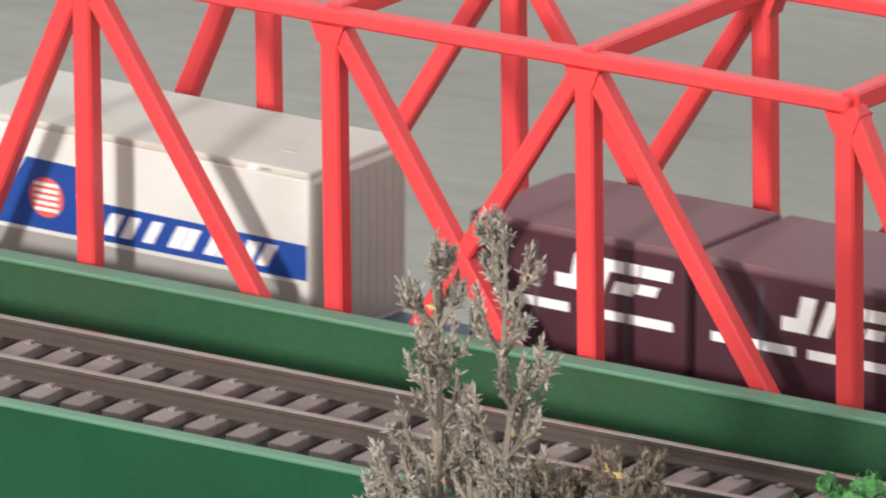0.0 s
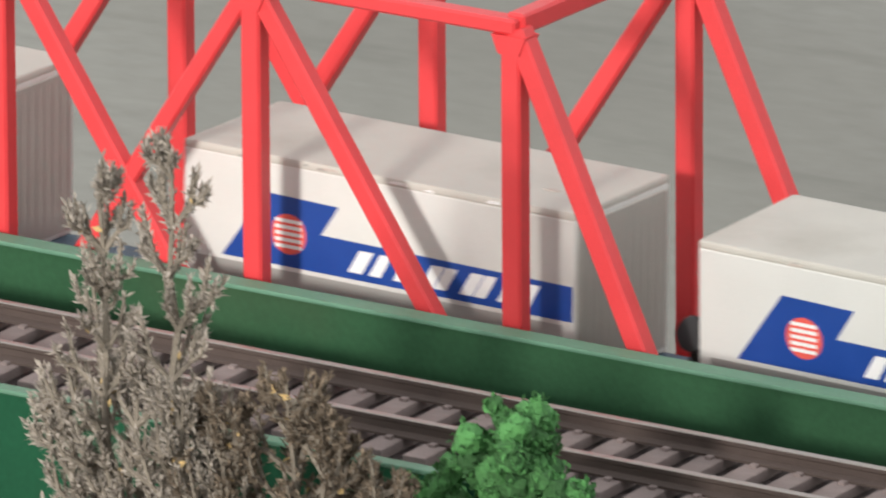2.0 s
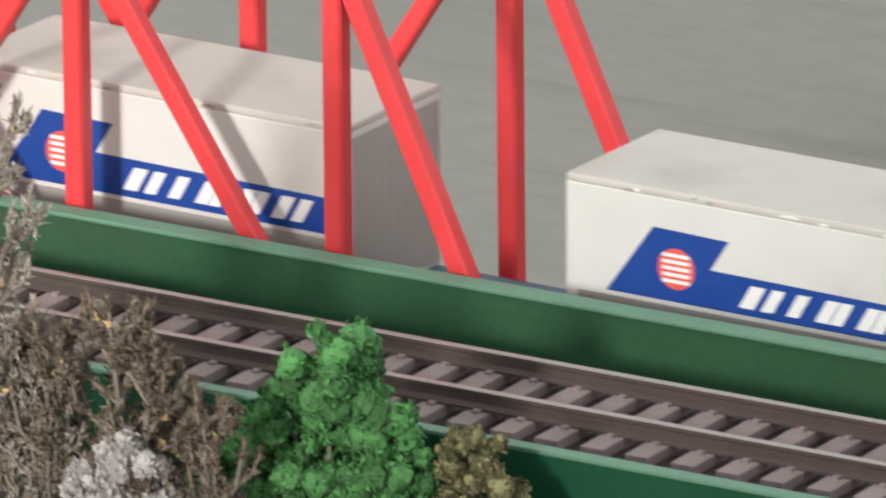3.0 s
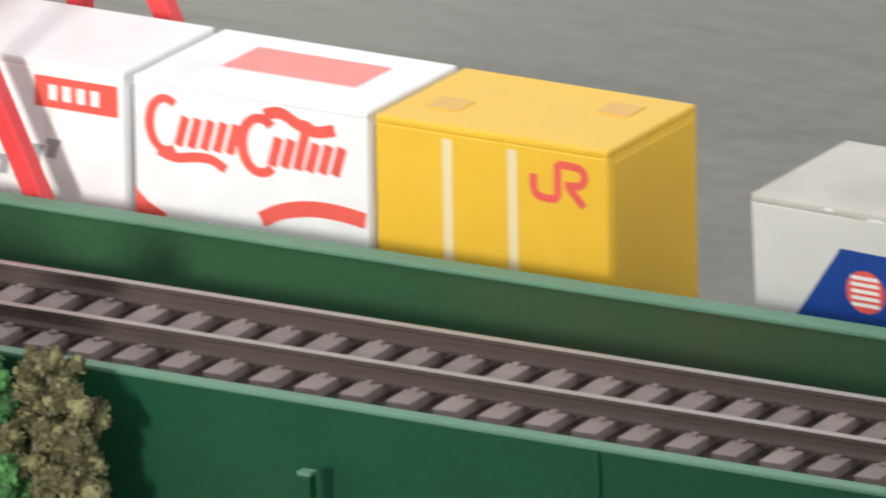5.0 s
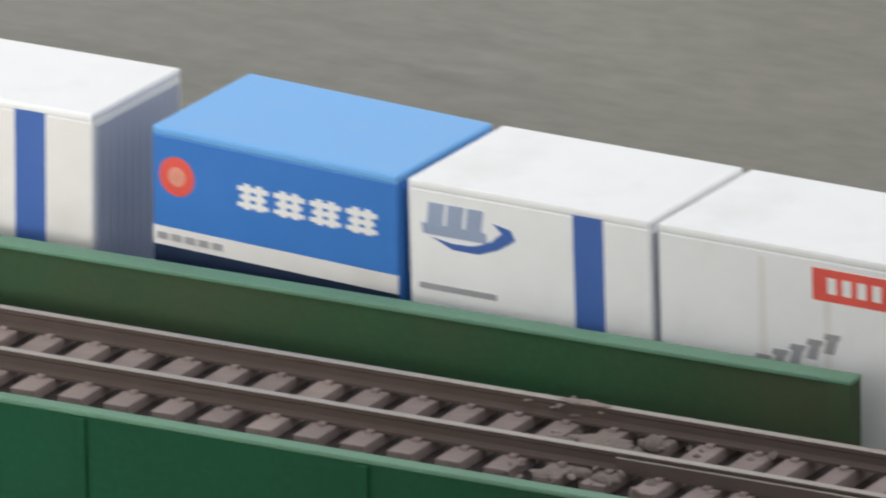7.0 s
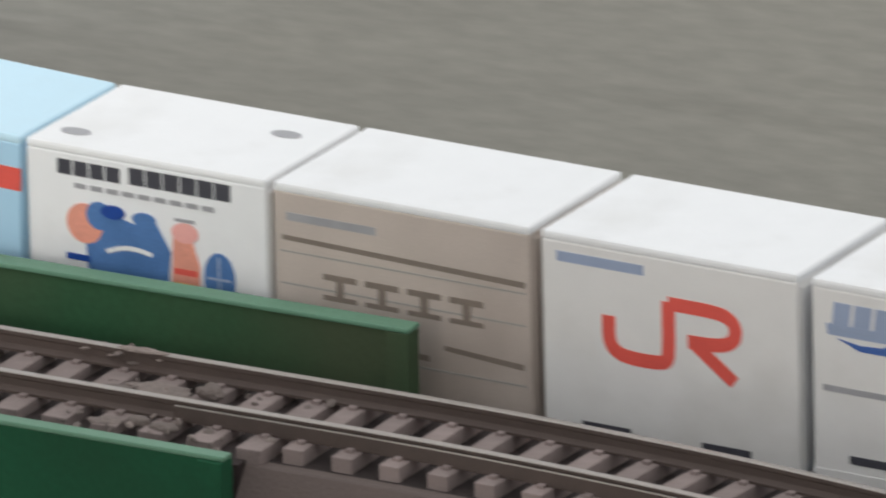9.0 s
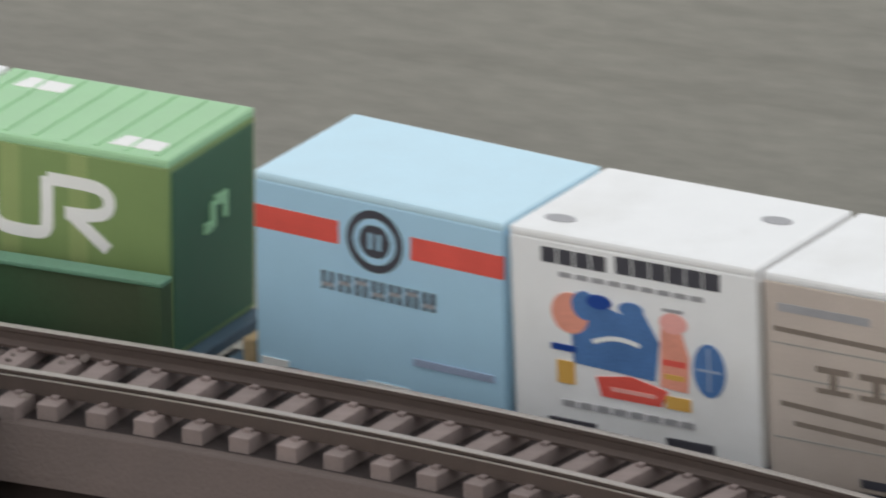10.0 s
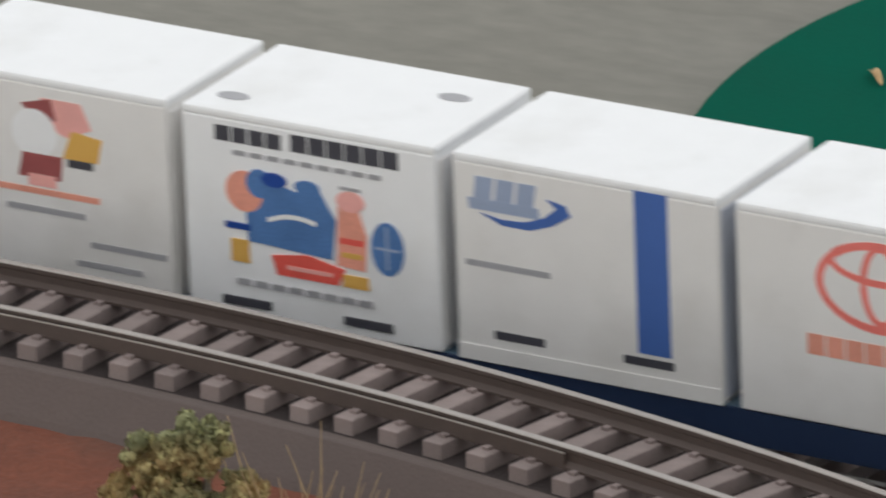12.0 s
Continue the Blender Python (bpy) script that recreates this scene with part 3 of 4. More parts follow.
class Side:
    """Prints on the near long side of a container; x from its left end, z from its foot, both 0 to 1."""

    def __init__(self, box, length, height):
        self.box, self.l, self.h, self.n = box, length, height, 0

    def p(self, x, z):
        return (-self.l / 2 + x * self.l, z * self.h)

    def poly(self, name, pts, material, depth=0.1):
        bm = bmesh.new()
        self.n += 1
        add_prism(bm, [self.p(*q) for q in pts], -HALF_W - depth * 0.25 - 0.004 * self.n, -HALF_W + 0.2)
        return part(name, bm, material, self.box)

    def rect(self, name, x0, x1, z0, z1, material, slant=0.0, depth=0.1):
        return self.poly(name, [(x0, z0), (x1, z0), (x1 + slant, z1), (x0 + slant, z1)], material, depth)

    def disc(self, name, x, z, r, material):
        k = self.h / self.l
        return self.poly(name, outline_ellipse(x, z, r * k, r), material)

    def ring(self, name, x, z, rx, rz, w, material, a0=0.0, a1=360.0):
        n = 40
        k = self.h / self.l
        bm = bmesh.new()
        self.n += 1
        y0, y1 = -HALF_W - 0.025 - 0.004 * self.n, -HALF_W + 0.1
        rings = []
        for i in range(n + 1):
            a = radians(a0 + (a1 - a0) * i / n)
            c, s = math.cos(a), math.sin(a)
            q = []
            for kk, y in ((1, y0), (0, y0), (0, y1), (1, y1)):
                px, pz = self.p(x + (rx - (w * k if kk == 0 else 0)) * c, z + (rz - (w if kk == 0 else 0)) * s)
                q.append(bm.verts.new((px, y, pz)))
            rings.append(q)
        for a, b in zip(rings, rings[1:]):
            for j in range(4):
                bm.faces.new((a[j], a[(j + 1) % 4], b[(j + 1) % 4], b[j]))
        if abs(a1 - a0) < 359:
            bm.faces.new(rings[0])
            bm.faces.new(rings[-1][::-1])
        else:
            bmesh.ops.remove_doubles(bm, verts=bm.verts, dist=1e-4)
        return part(name, bm, material, self.box)

    def stroke(self, name, pts, w, material):
        """A band of width w (as a share of the height) along a line."""
        q = [Vector(self.p(*p)) for p in pts]
        for _ in range(2 if len(q) > 3 else 0):
            # round the corners
            cut = [c for a, b in zip(q, q[1:]) for c in (a.lerp(b, 0.25), a.lerp(b, 0.75))]
            q = [q[0]] + cut[1:-1] + [q[-1]]
        left, right = [], []
        for i, c in enumerate(q):
            d = (q[min(i + 1, len(q) - 1)] - q[max(i - 1, 0)]).normalized()
            nrm = Vector((-d.y, d.x)) * (w * self.h / 2)
            left.append(c + nrm)
            right.append(c - nrm)
        bm = bmesh.new()
        self.n += 1
        y0, y1 = -HALF_W - 0.025 - 0.004 * self.n, -HALF_W + 0.15
        rows = [[bm.verts.new((a.x, y, a.y)) for a, y in ((l, y0), (r, y0), (r, y1), (l, y1))] for l, r in zip(left, right)]
        for a, b in zip(rows, rows[1:]):
            for j in range(4):
                bm.faces.new((a[j], a[(j + 1) % 4], b[(j + 1) % 4], b[j]))
        bm.faces.new(rows[0])
        bm.faces.new(rows[-1][::-1])
        return part(name, bm, material, self.box)


def container(label, length, body, lid, end=None, height=18.9, group="freight containers", ribs=0):
    """A box container: body, lid and ribbed end doors. Its origin is the middle of its foot."""
    c = empty("container", label, "container", group)
    l2, w = length / 2, HALF_W
    bm = bmesh.new()
    add_box(bm, -l2, l2, -w, w, 0.0, height - 0.75, 0.22)
    part("body", bm, body, c)
    bm = bmesh.new()
    add_box(bm, -l2, l2, -w - 0.015, w + 0.015, height - 0.9, height, 0.3)
    part("lid", bm, lid, c)
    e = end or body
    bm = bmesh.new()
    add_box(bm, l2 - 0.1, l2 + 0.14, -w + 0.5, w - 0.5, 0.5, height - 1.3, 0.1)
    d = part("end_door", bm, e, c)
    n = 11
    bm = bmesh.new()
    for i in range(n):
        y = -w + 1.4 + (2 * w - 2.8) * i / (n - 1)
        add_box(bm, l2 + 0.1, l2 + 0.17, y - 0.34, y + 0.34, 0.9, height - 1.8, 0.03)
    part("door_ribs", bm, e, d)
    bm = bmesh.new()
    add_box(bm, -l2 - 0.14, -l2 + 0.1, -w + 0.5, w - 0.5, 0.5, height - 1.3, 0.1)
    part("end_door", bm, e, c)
    if ribs:
        bm = bmesh.new()
        for i in range(ribs):
            y = -l2 + length * (i + 0.5) / ribs
            add_box(bm, y - 0.16, y + 0.16, -w + 0.6, w - 0.6, height - 0.1, height + 0.14)
        part("lid_ribs", bm, lid, c)
    return c, Side(c, length, height)


def fork_pockets(s, xs=(0.2, 0.68), z=0.045):
    for x in xs:
        s.rect("fork_pocket", x, x + 0.19, z, z + 0.04, "ink")


def letter_bars(s, x0, x1, z0, z1, n, material, slant=0.0, gap=0.25, name="lettering"):
    """Unreadable lettering, as plain upright bars."""
    w = (x1 - x0) / n
    for i in range(n):
        s.rect(name, x0 + i * w, x0 + i * w + w * (1 - gap), z0, z1, material, slant)


def roof_print(c, length, height, pts, material, name="roof_print"):
    bm = bmesh.new()
    vs = [[bm.verts.new((-length / 2 + x * length, -HALF_W + y * 2 * HALF_W, height + z)) for x, y in pts] for z in (-0.1, 0.1)]
    bm.faces.new(vs[0][::-1])
    bm.faces.new(vs[1])
    k = len(pts)
    for i in range(k):
        bm.faces.new((vs[0][i], vs[0][(i + 1) % k], vs[1][(i + 1) % k], vs[1][i]))
    return part(name, bm, material, c)


def bent_mark(s, x, z, w, h, material):
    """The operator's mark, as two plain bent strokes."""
    s.stroke("mark", [(x, z + 0.62 * h), (x, z + 0.3 * h), (x + 0.04 * w, z + 0.17 * h), (x + 0.14 * w, z + 0.1 * h), (x + 0.4 * w, z + 0.1 * h), (x + 0.46 * w, z + 0.16 * h), (x + 0.47 * w, z + 0.3 * h), (x + 0.47 * w, z + h * 0.94)], 0.19 * h, material)
    s.stroke("mark", [(x + 0.47 * w, z + 0.92 * h), (x + 0.86 * w, z + 0.92 * h), (x + 0.97 * w, z + 0.84 * h), (x + w, z + 0.7 * h), (x + 0.97 * w, z + 0.55 * h), (x + 0.86 * w, z + 0.47 * h), (x + 0.62 * w, z + 0.46 * h)], 0.185 * h, material)
    s.stroke("mark", [(x + 0.66 * w, z + 0.46 * h), (x + 0.98 * w, z + 0.02 * h)], 0.185 * h, material)


def long_box(H, L):
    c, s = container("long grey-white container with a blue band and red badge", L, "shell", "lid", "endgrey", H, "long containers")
    s.rect("skirt", 0.03, 0.97, 0.0, 0.36, "grey", depth=0.05)
    s.poly("blue_band", [(0.1, 0.385), (0.995, 0.385), (0.995, 0.585), (0.355, 0.6), (0.4, 0.775), (0.215, 0.785)], "royal")
    s.disc("badge", 0.272, 0.57, 0.115, "printred")
    for i in range(5):
        s.rect("badge_bar", 0.238, 0.305, 0.49 + 0.036 * i, 0.51 + 0.036 * i, "chalk")
    # the firm's name, as plain slanting bars
    for x0, wide in ((0.425, 0.036), (0.478, 0.03), (0.54, 0.03), (0.61, 0.032), (0.645, 0.03), (0.71, 0.032), (0.745, 0.03), (0.805, 0.034), (0.855, 0.03)):
        s.rect("lettering", x0, x0 + wide, 0.425, 0.555, "chalk", 0.03)
    roof_print(c, L, H, [(0.845, 0.31), (0.88, 0.3), (0.885, 0.33), (0.86, 0.35)], "tan", "roof_scuff")
    # chipped and grubby upper edge
    rng = random.Random(int(L * 10))
    for i in range(9):
        x, w = rng.uniform(0.02, 0.9), rng.uniform(0.008, 0.05)
        z = rng.uniform(0.965, 0.985)
        s.poly("edge_chip", [(x, z - rng.uniform(0.004, 0.014)), (x + w, z - 0.008), (x + w * 0.8, z + 0.006), (x + w * 0.2, z + 0.004)], rng.choice(("tan", "grey", "chalk")), 0.05)
    return c


def maroon():
    L, H = 24.6, 17.1
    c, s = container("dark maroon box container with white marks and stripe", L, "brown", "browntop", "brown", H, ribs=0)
    s.rect("stripe", 0.08, 0.46, 0.52, 0.575, "chalk")
    s.rect("stripe", 0.52, 0.94, 0.52, 0.575, "chalk")
    z0, z1 = 0.66, 0.87
    s.poly("mark", [(0.4, z0), (0.52, z0), (0.56, z1), (0.49, z1), (0.47, z0 + 0.08), (0.4, z0 + 0.08)], "chalk")
    s.poly("mark", [(0.55, z0), (0.61, z0), (0.67, z1), (0.61, z1)], "chalk")
    s.rect("mark", 0.63, 0.78, z1 - 0.07, z1, "chalk", 0.01)
    s.rect("mark", 0.66, 0.75, z0 + 0.02, z0 + 0.09, "chalk", 0.02)
    s.rect("mark", 0.79, 0.93, z1 - 0.07, z1, "chalk", 0.01)
    s.rect("mark", 0.77, 0.86, z0 + 0.04, z0 + 0.1, "chalk", 0.02)
    for x in (0.3, 0.72):
        s.rect("door_seam", x, x + 0.015, 0.05, 0.9, "ink", depth=0.03)
    return c


def yellow_box():
    L, H = 24.6, 18.8
    c, s = container("bright yellow box container with cream stripes and red mark", L, "yellow", "yellow", "yellow", H)
    for x in (0.29, 0.57):
        s.rect("stripe", x, x + 0.04, 0.02, 0.93, "cream")
    bent_mark(s, 0.68, 0.69, 0.22, 0.22, "printred")
    for x, y in ((0.12, 0.25), (0.72, 0.6)):
        roof_print(c, L, H, [(x, y), (x + 0.14, y), (x + 0.14, y + 0.2), (x, y + 0.2)], "gold")
    return c


def swash_white():
    L, H = 25.2, 18.9
    c, s = container("glossy white box container with red flowing script shapes", L, "white", "white", "white", H)
    red = "printred"
    lift = lambda z: 0.585 + (z - 0.38) * 0.77
    base_p = s.p
    s.p = lambda x, z: base_p(x, lift(z))
    s.ring("script", 0.135, 0.62, 0.09, 0.2, 0.055, red, 55, 300)
    s.stroke("script", [(0.1, 0.44), (0.17, 0.4), (0.25, 0.43), (0.33, 0.44), (0.39, 0.38)], 0.05, red)
    # the rest of the script, as plain slanting strokes
    for x in (0.2, 0.255, 0.31, 0.365, 0.42):
        s.stroke("script", [(x - 0.012, 0.49), (x + 0.022, 0.69)], 0.05, red)
    s.ring("script", 0.54, 0.58, 0.1, 0.21, 0.06, red, 50, 310)
    s.stroke("script", [(0.56, 0.79), (0.63, 0.83), (0.7, 0.76), (0.78, 0.72), (0.86, 0.76)], 0.06, red)
    for x, h in ((0.6, 0.19), (0.655, 0.19), (0.71, 0.33), (0.76, 0.19), (0.815, 0.19), (0.87, 0.19)):
        s.stroke("script", [(x - 0.012, 0.46), (x + 0.11 * h, 0.46 + h)], 0.052, red)
    s.p = base_p
    s.poly("wave", [(0.0, 0.28), (0.0, 0.42), (0.05, 0.36), (0.13, 0.31), (0.13, 0.28)], red)
    s.stroke("wave", [(0.54, 0.36), (0.62, 0.42), (0.75, 0.46), (0.88, 0.46), (0.985, 0.44)], 0.08, red)
    roof_print(c, L, H, [(0.24, 0.36), (0.81, 0.36), (0.81, 0.76), (0.24, 0.76)], "roofred", "roof_panel")
    return c


def panel_white():
    L, H = 25.6, 18.9
    c, s = container("white box container with a red plate and grey lettering", L, "white", "white", "white", H)
    for x in (0.4, 0.66):
        s.rect("door_seam", x, x + 0.035, 0.02, 0.93, "offwhite")
    s.rect("red_plate", 0.62, 0.975, 0.76, 0.92, "printred")
    for i in range(4):
        s.rect("lettering", 0.68 + 0.06 * i, 0.715 + 0.06 * i, 0.8, 0.88, "chalk")
    for i in range(5):
        s.rect("lettering", 0.38 + 0.07 * i, 0.42 + 0.07 * i, 0.34 + 0.04 * i, 0.43 + 0.04 * i, "greyprint", 0.02)
        s.rect("lettering", 0.38 + 0.07 * i, 0.44 + 0.07 * i, 0.41 + 0.04 * i, 0.44 + 0.04 * i, "greyprint", 0.01)
    return c


def arc_white(length, body="offwhite"):
    H = 18.9
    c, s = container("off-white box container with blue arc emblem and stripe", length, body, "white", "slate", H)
    s.rect("blue_stripe", 0.685, 0.81, 0.18, 0.965, "printblue")
    flat = s.p
    s.p = lambda x, z: flat(0.06 + (x - 0.06) * 1.22, 0.9 + (z - 0.92) * 1.2)
    for i in range(3):
        s.rect("emblem", 0.07 + 0.066 * i, 0.125 + 0.066 * i, 0.8, 0.92, "lightprint", 0.012)
    s.poly("emblem", [(0.06, 0.785), (0.28, 0.785), (0.275, 0.83), (0.055, 0.83)], "lightprint")
    s.poly("emblem_arc", [(0.09, 0.775), (0.16, 0.735), (0.25, 0.735), (0.32, 0.77), (0.375, 0.82), (0.36, 0.86), (0.3, 0.875), (0.33, 0.84), (0.29, 0.795), (0.23, 0.765), (0.16, 0.76)], "printblue")
    s.p = flat
    s.rect("caption", 0.04, 0.36, 0.46, 0.49, "greyprint")
    s.rect("bottom_rail", 0.0, 1.0, 0.0, 0.075, "offwhite", depth=0.25)
    fork_pockets(s, (0.14, 0.63), 0.12)
    return c


def blue_box():
    L, H = 26.2, 18.9
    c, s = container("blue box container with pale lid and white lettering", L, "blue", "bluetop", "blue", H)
    s.rect("white_band", 0.0, 1.0, 0.4, 0.495, "offwhite")
    s.rect("base_band", 0.0, 1.0, 0.0, 0.4, "navy", depth=0.06)
    s.disc("badge", 0.1, 0.76, 0.1, "printred")
    s.disc("badge", 0.1, 0.76, 0.05, "orange")
    for i in range(4):
        x = 0.35 + 0.148 * i
        s.rect("lettering", x, x + 0.125, 0.76, 0.785, "chalk")
        s.rect("lettering", x + 0.01, x + 0.115, 0.72, 0.742, "chalk")
        s.rect("lettering", x, x + 0.125, 0.68, 0.702, "chalk")
        for k in (0.025, 0.075):
            s.rect("lettering", x + k, x + k + 0.026, 0.67, 0.8, "chalk")
    letter_bars(s, 0.02, 0.3, 0.43, 0.465, 5, "greyprint")
    return c


def mark_red_white():
    L, H = 25.7, 18.9
    c, s = container("off-white box container with a large red mark", L, "offwhite", "white", "offwhite", H)
    s.rect("caption", 0.06, 0.4, 0.86, 0.91, "lightprint")
    bent_mark(s, 0.26, 0.405, 0.5, 0.37, "printred")
    fork_pockets(s, (0.15, 0.62), 0.05)
    return c


def tan_box():
    L, H = 26.2, 18.9
    c, s = container("tan box container with grey print and dark streaks", L, "tan", "white", "tan", H)
    for z, a, b in ((0.72, 0.03, 0.98), (0.36, 0.05, 0.45), (0.27, 0.1, 0.6), (0.31, 0.66, 0.97)):
        s.poly("streak", [(a, z), (b, z - 0.03), (b, z), (a, z + 0.025)], "tan_dark", 0.06)
    for z in (0.66, 0.5, 0.2):
        s.rect("panel_line", 0.02, 0.98, z, z + 0.008, "grey", depth=0.05)
    s.rect("caption", 0.05, 0.4, 0.82, 0.86, "greyprint")
    for i in range(4):
        x = 0.19 + 0.165 * i
        s.rect("lettering", x, x + 0.13, 0.555, 0.585, "tan_dark")
        s.rect("lettering", x, x + 0.13, 0.455, 0.48, "tan_dark")
        s.rect("lettering", x + 0.05, x + 0.08, 0.47, 0.57, "tan_dark")
    fork_pockets(s, (0.35, 0.7), 0.03)
    return c


def picture_box(length):
    """White box with a bright printed picture, kept to plain patches of colour."""
    H = 18.9
    c, s = container("white box container with dark lettering and a colourful print", length, "white", "white", "offwhite", H)
    letter_bars(s, 0.13, 0.4, 0.85, 0.925, 4, "ink", gap=0.12)
    letter_bars(s, 0.43, 0.86, 0.855, 0.94, 6, "ink", gap=0.1)
    letter_bars(s, 0.2, 0.8, 0.79, 0.815, 9, "greyprint")
    s.poly("picture", [(0.25, 0.38), (0.58, 0.36), (0.6, 0.55), (0.54, 0.68), (0.44, 0.66), (0.33, 0.7), (0.24, 0.6)], "picblue")
    s.disc("picture", 0.24, 0.62, 0.1, "orange")
    s.disc("picture", 0.3, 0.67, 0.07, "picblue")
    s.poly("picture", [(0.6, 0.34), (0.71, 0.33), (0.72, 0.5), (0.68, 0.66), (0.61, 0.66)], "orange")
    s.rect("picture", 0.61, 0.71, 0.45, 0.48, "printred")
    s.poly("picture", outline_ellipse(0.8, 0.46, 0.065, 0.13), "picblue")
    s.poly("picture", [(0.36, 0.24), (0.6, 0.24), (0.63, 0.32), (0.48, 0.36), (0.34, 0.33)], "printred")
    s.rect("picture", 0.18, 0.25, 0.27, 0.38, "gold")
    s.rect("picture", 0.62, 0.72, 0.24, 0.3, "gold")
    s.rect("picture", 0.16, 0.26, 0.43, 0.46, "royal")
    s.stroke("picture", [(0.33, 0.5), (0.4, 0.535), (0.47, 0.535), (0.52, 0.52)], 0.022, "chalk")
    s.poly("picture", outline_ellipse(0.36, 0.7, 0.05, 0.035), "royal")
    s.poly("picture", outline_ellipse(0.49, 0.69, 0.05, 0.035), "picblue")
    s.poly("picture", outline_ellipse(0.66, 0.66, 0.055, 0.05), "pink")
    s.rect("picture", 0.62, 0.7, 0.715, 0.73, "greyprint")
    s.rect("picture", 0.62, 0.7, 0.385, 0.41, "gold")
    s.rect("picture", 0.4, 0.58, 0.275, 0.295, "pink")
    s.stroke("picture", [(0.8, 0.36), (0.8, 0.57)], 0.012, "lightprint")
    s.stroke("picture", [(0.75, 0.46), (0.85, 0.46)], 0.012, "lightprint")
    letter_bars(s, 0.2, 0.75, 0.16, 0.19, 8, "greyprint")
    fork_pockets(s, (0.14, 0.62), 0.055)
    for x, y in ((0.13, 0.2), (0.82, 0.68)):
        roof_print(c, length, H, outline_ellipse(x, y, 0.06, 0.05, 16), "greyprint", "roof_mark")
    return c


def banded_sky():
    L, H = 25.7, 18.9
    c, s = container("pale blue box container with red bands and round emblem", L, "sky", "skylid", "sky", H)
    for a, b in ((0.0, 0.34), (0.63, 1.0)):
        s.rect("red_band", a, b, 0.72, 0.835, "printred")
    s.disc("emblem", 0.485, 0.77, 0.155, "ink")
    s.ring("emblem_ring", 0.485, 0.77, 0.085, 0.115, 0.03, "sky")
    s.rect("emblem_bar", 0.44, 0.53, 0.85, 0.865, "sky")
    s.rect("emblem_bar", 0.44, 0.53, 0.675, 0.69, "sky")
    s.rect("emblem_bar", 0.46, 0.475, 0.73, 0.81, "sky")
    s.rect("emblem_bar", 0.495, 0.51, 0.73, 0.81, "sky")
    for i in range(7):
        x = 0.27 + 0.068 * i
        s.rect("lettering", x, x + 0.016, 0.485, 0.575, "ink")
        s.rect("lettering", x + 0.032, x + 0.048, 0.485, 0.575, "ink")
        s.rect("lettering", x, x + 0.048, 0.52 + 0.02 * (i % 3 - 1), 0.54 + 0.02 * (i % 3 - 1), "greyprint")
    s.rect("caption", 0.64, 0.96, 0.2, 0.235, "lightprint")
    s.rect("base_patch", 0.02, 0.13, 0.03, 0.08, "offwhite")
    s.rect("base_patch", 0.45, 0.62, 0.03, 0.075, "offwhite")
    fork_pockets(s, (0.12, 0.6), 0.01)
    return c


def green_box():
    L, H = 24.4, 18.9
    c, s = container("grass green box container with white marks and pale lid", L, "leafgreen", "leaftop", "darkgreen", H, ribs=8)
    for x in (0.31, 0.59):
        s.rect("stripe", x, x + 0.075, 0.02, 0.95, "stripegreen", depth=0.04)
    bent_mark(s, 0.27, 0.5, 0.49, 0.34, "chalk")
    s.rect("caption", 0.02, 0.32, 0.17, 0.23, "darkgreen")
    s.rect("patch", 0.05, 0.14, 0.08, 0.14, "leaftop")
    fork_pockets(s, (0.62,), 0.02)
    for x, y in ((0.1, 0.72), (0.72, 0.1)):
        roof_print(c, L, H, [(x, y), (x + 0.22, y), (x + 0.2, y + 0.14), (x + 0.02, y + 0.16)], "chalk")
    bm = bmesh.new()
    for y0, y1, z0, z1 in ((-1.9, -0.6, 0.53, 0.58), (-0.7, 0.1, 0.54, 0.67), (0.0, 2.4, 0.64, 0.69), (1.6, 2.4, 0.56, 0.65)):
        add_box(bm, L / 2 + 0.1, L / 2 + 0.36, y0, y1, H * z0, H * z1)
    part("end_mark", bm, "leaftop", c)
    return c


def oval_white():
    L, H = 26.9, 18.9
    c, s = container("off-white box container with a red oval emblem", L, "offwhite", "white", "offwhite", H)
    s.ring("emblem", 0.52, 0.7, 0.235, 0.22, 0.038, "fadedred")
    s.ring("emblem", 0.52, 0.81, 0.19, 0.105, 0.034, "fadedred")
    s.ring("emblem", 0.52, 0.71, 0.075, 0.2, 0.034, "fadedred")
    letter_bars(s, 0.25, 0.74, 0.33, 0.43, 7, "orange", gap=0.12)
    s.rect("caption", 0.64, 0.95, 0.14, 0.18, "greyprint")
    return c


def figure_box():
    L, H = 25.8, 18.9
    c, s = container("white box container with red and brown printed patches", L, "offwhite", "white", "offwhite", H)
    s.poly("picture", [(0.5, 0.9), (0.66, 0.9), (0.7, 0.78), (0.6, 0.72), (0.5, 0.78)], "pink")
    s.poly("picture", [(0.42, 0.86), (0.54, 0.9), (0.56, 0.8), (0.5, 0.76)], "dullred")
    s.poly("picture", outline_ellipse(0.47, 0.72, 0.09, 0.12), "white")
    s.poly("picture", [(0.58, 0.62), (0.72, 0.62), (0.74, 0.74), (0.62, 0.76)], "gold")
    s.poly("picture", [(0.4, 0.5), (0.57, 0.5), (0.58, 0.62), (0.42, 0.62)], "dullred")
    s.rect("picture", 0.44, 0.55, 0.46, 0.52, "pink")
    s.rect("picture", 0.6, 0.7, 0.58, 0.62, "ink")
    for z, a, b, m in ((0.42, 0.3, 0.72, "orange"), (0.33, 0.35, 0.66, "greyprint"), (0.2, 0.68, 0.98, "greyprint"), (0.1, 0.62, 0.88, "greyprint")):
        s.rect("caption", a, b, z, z + 0.03, m)
    return c


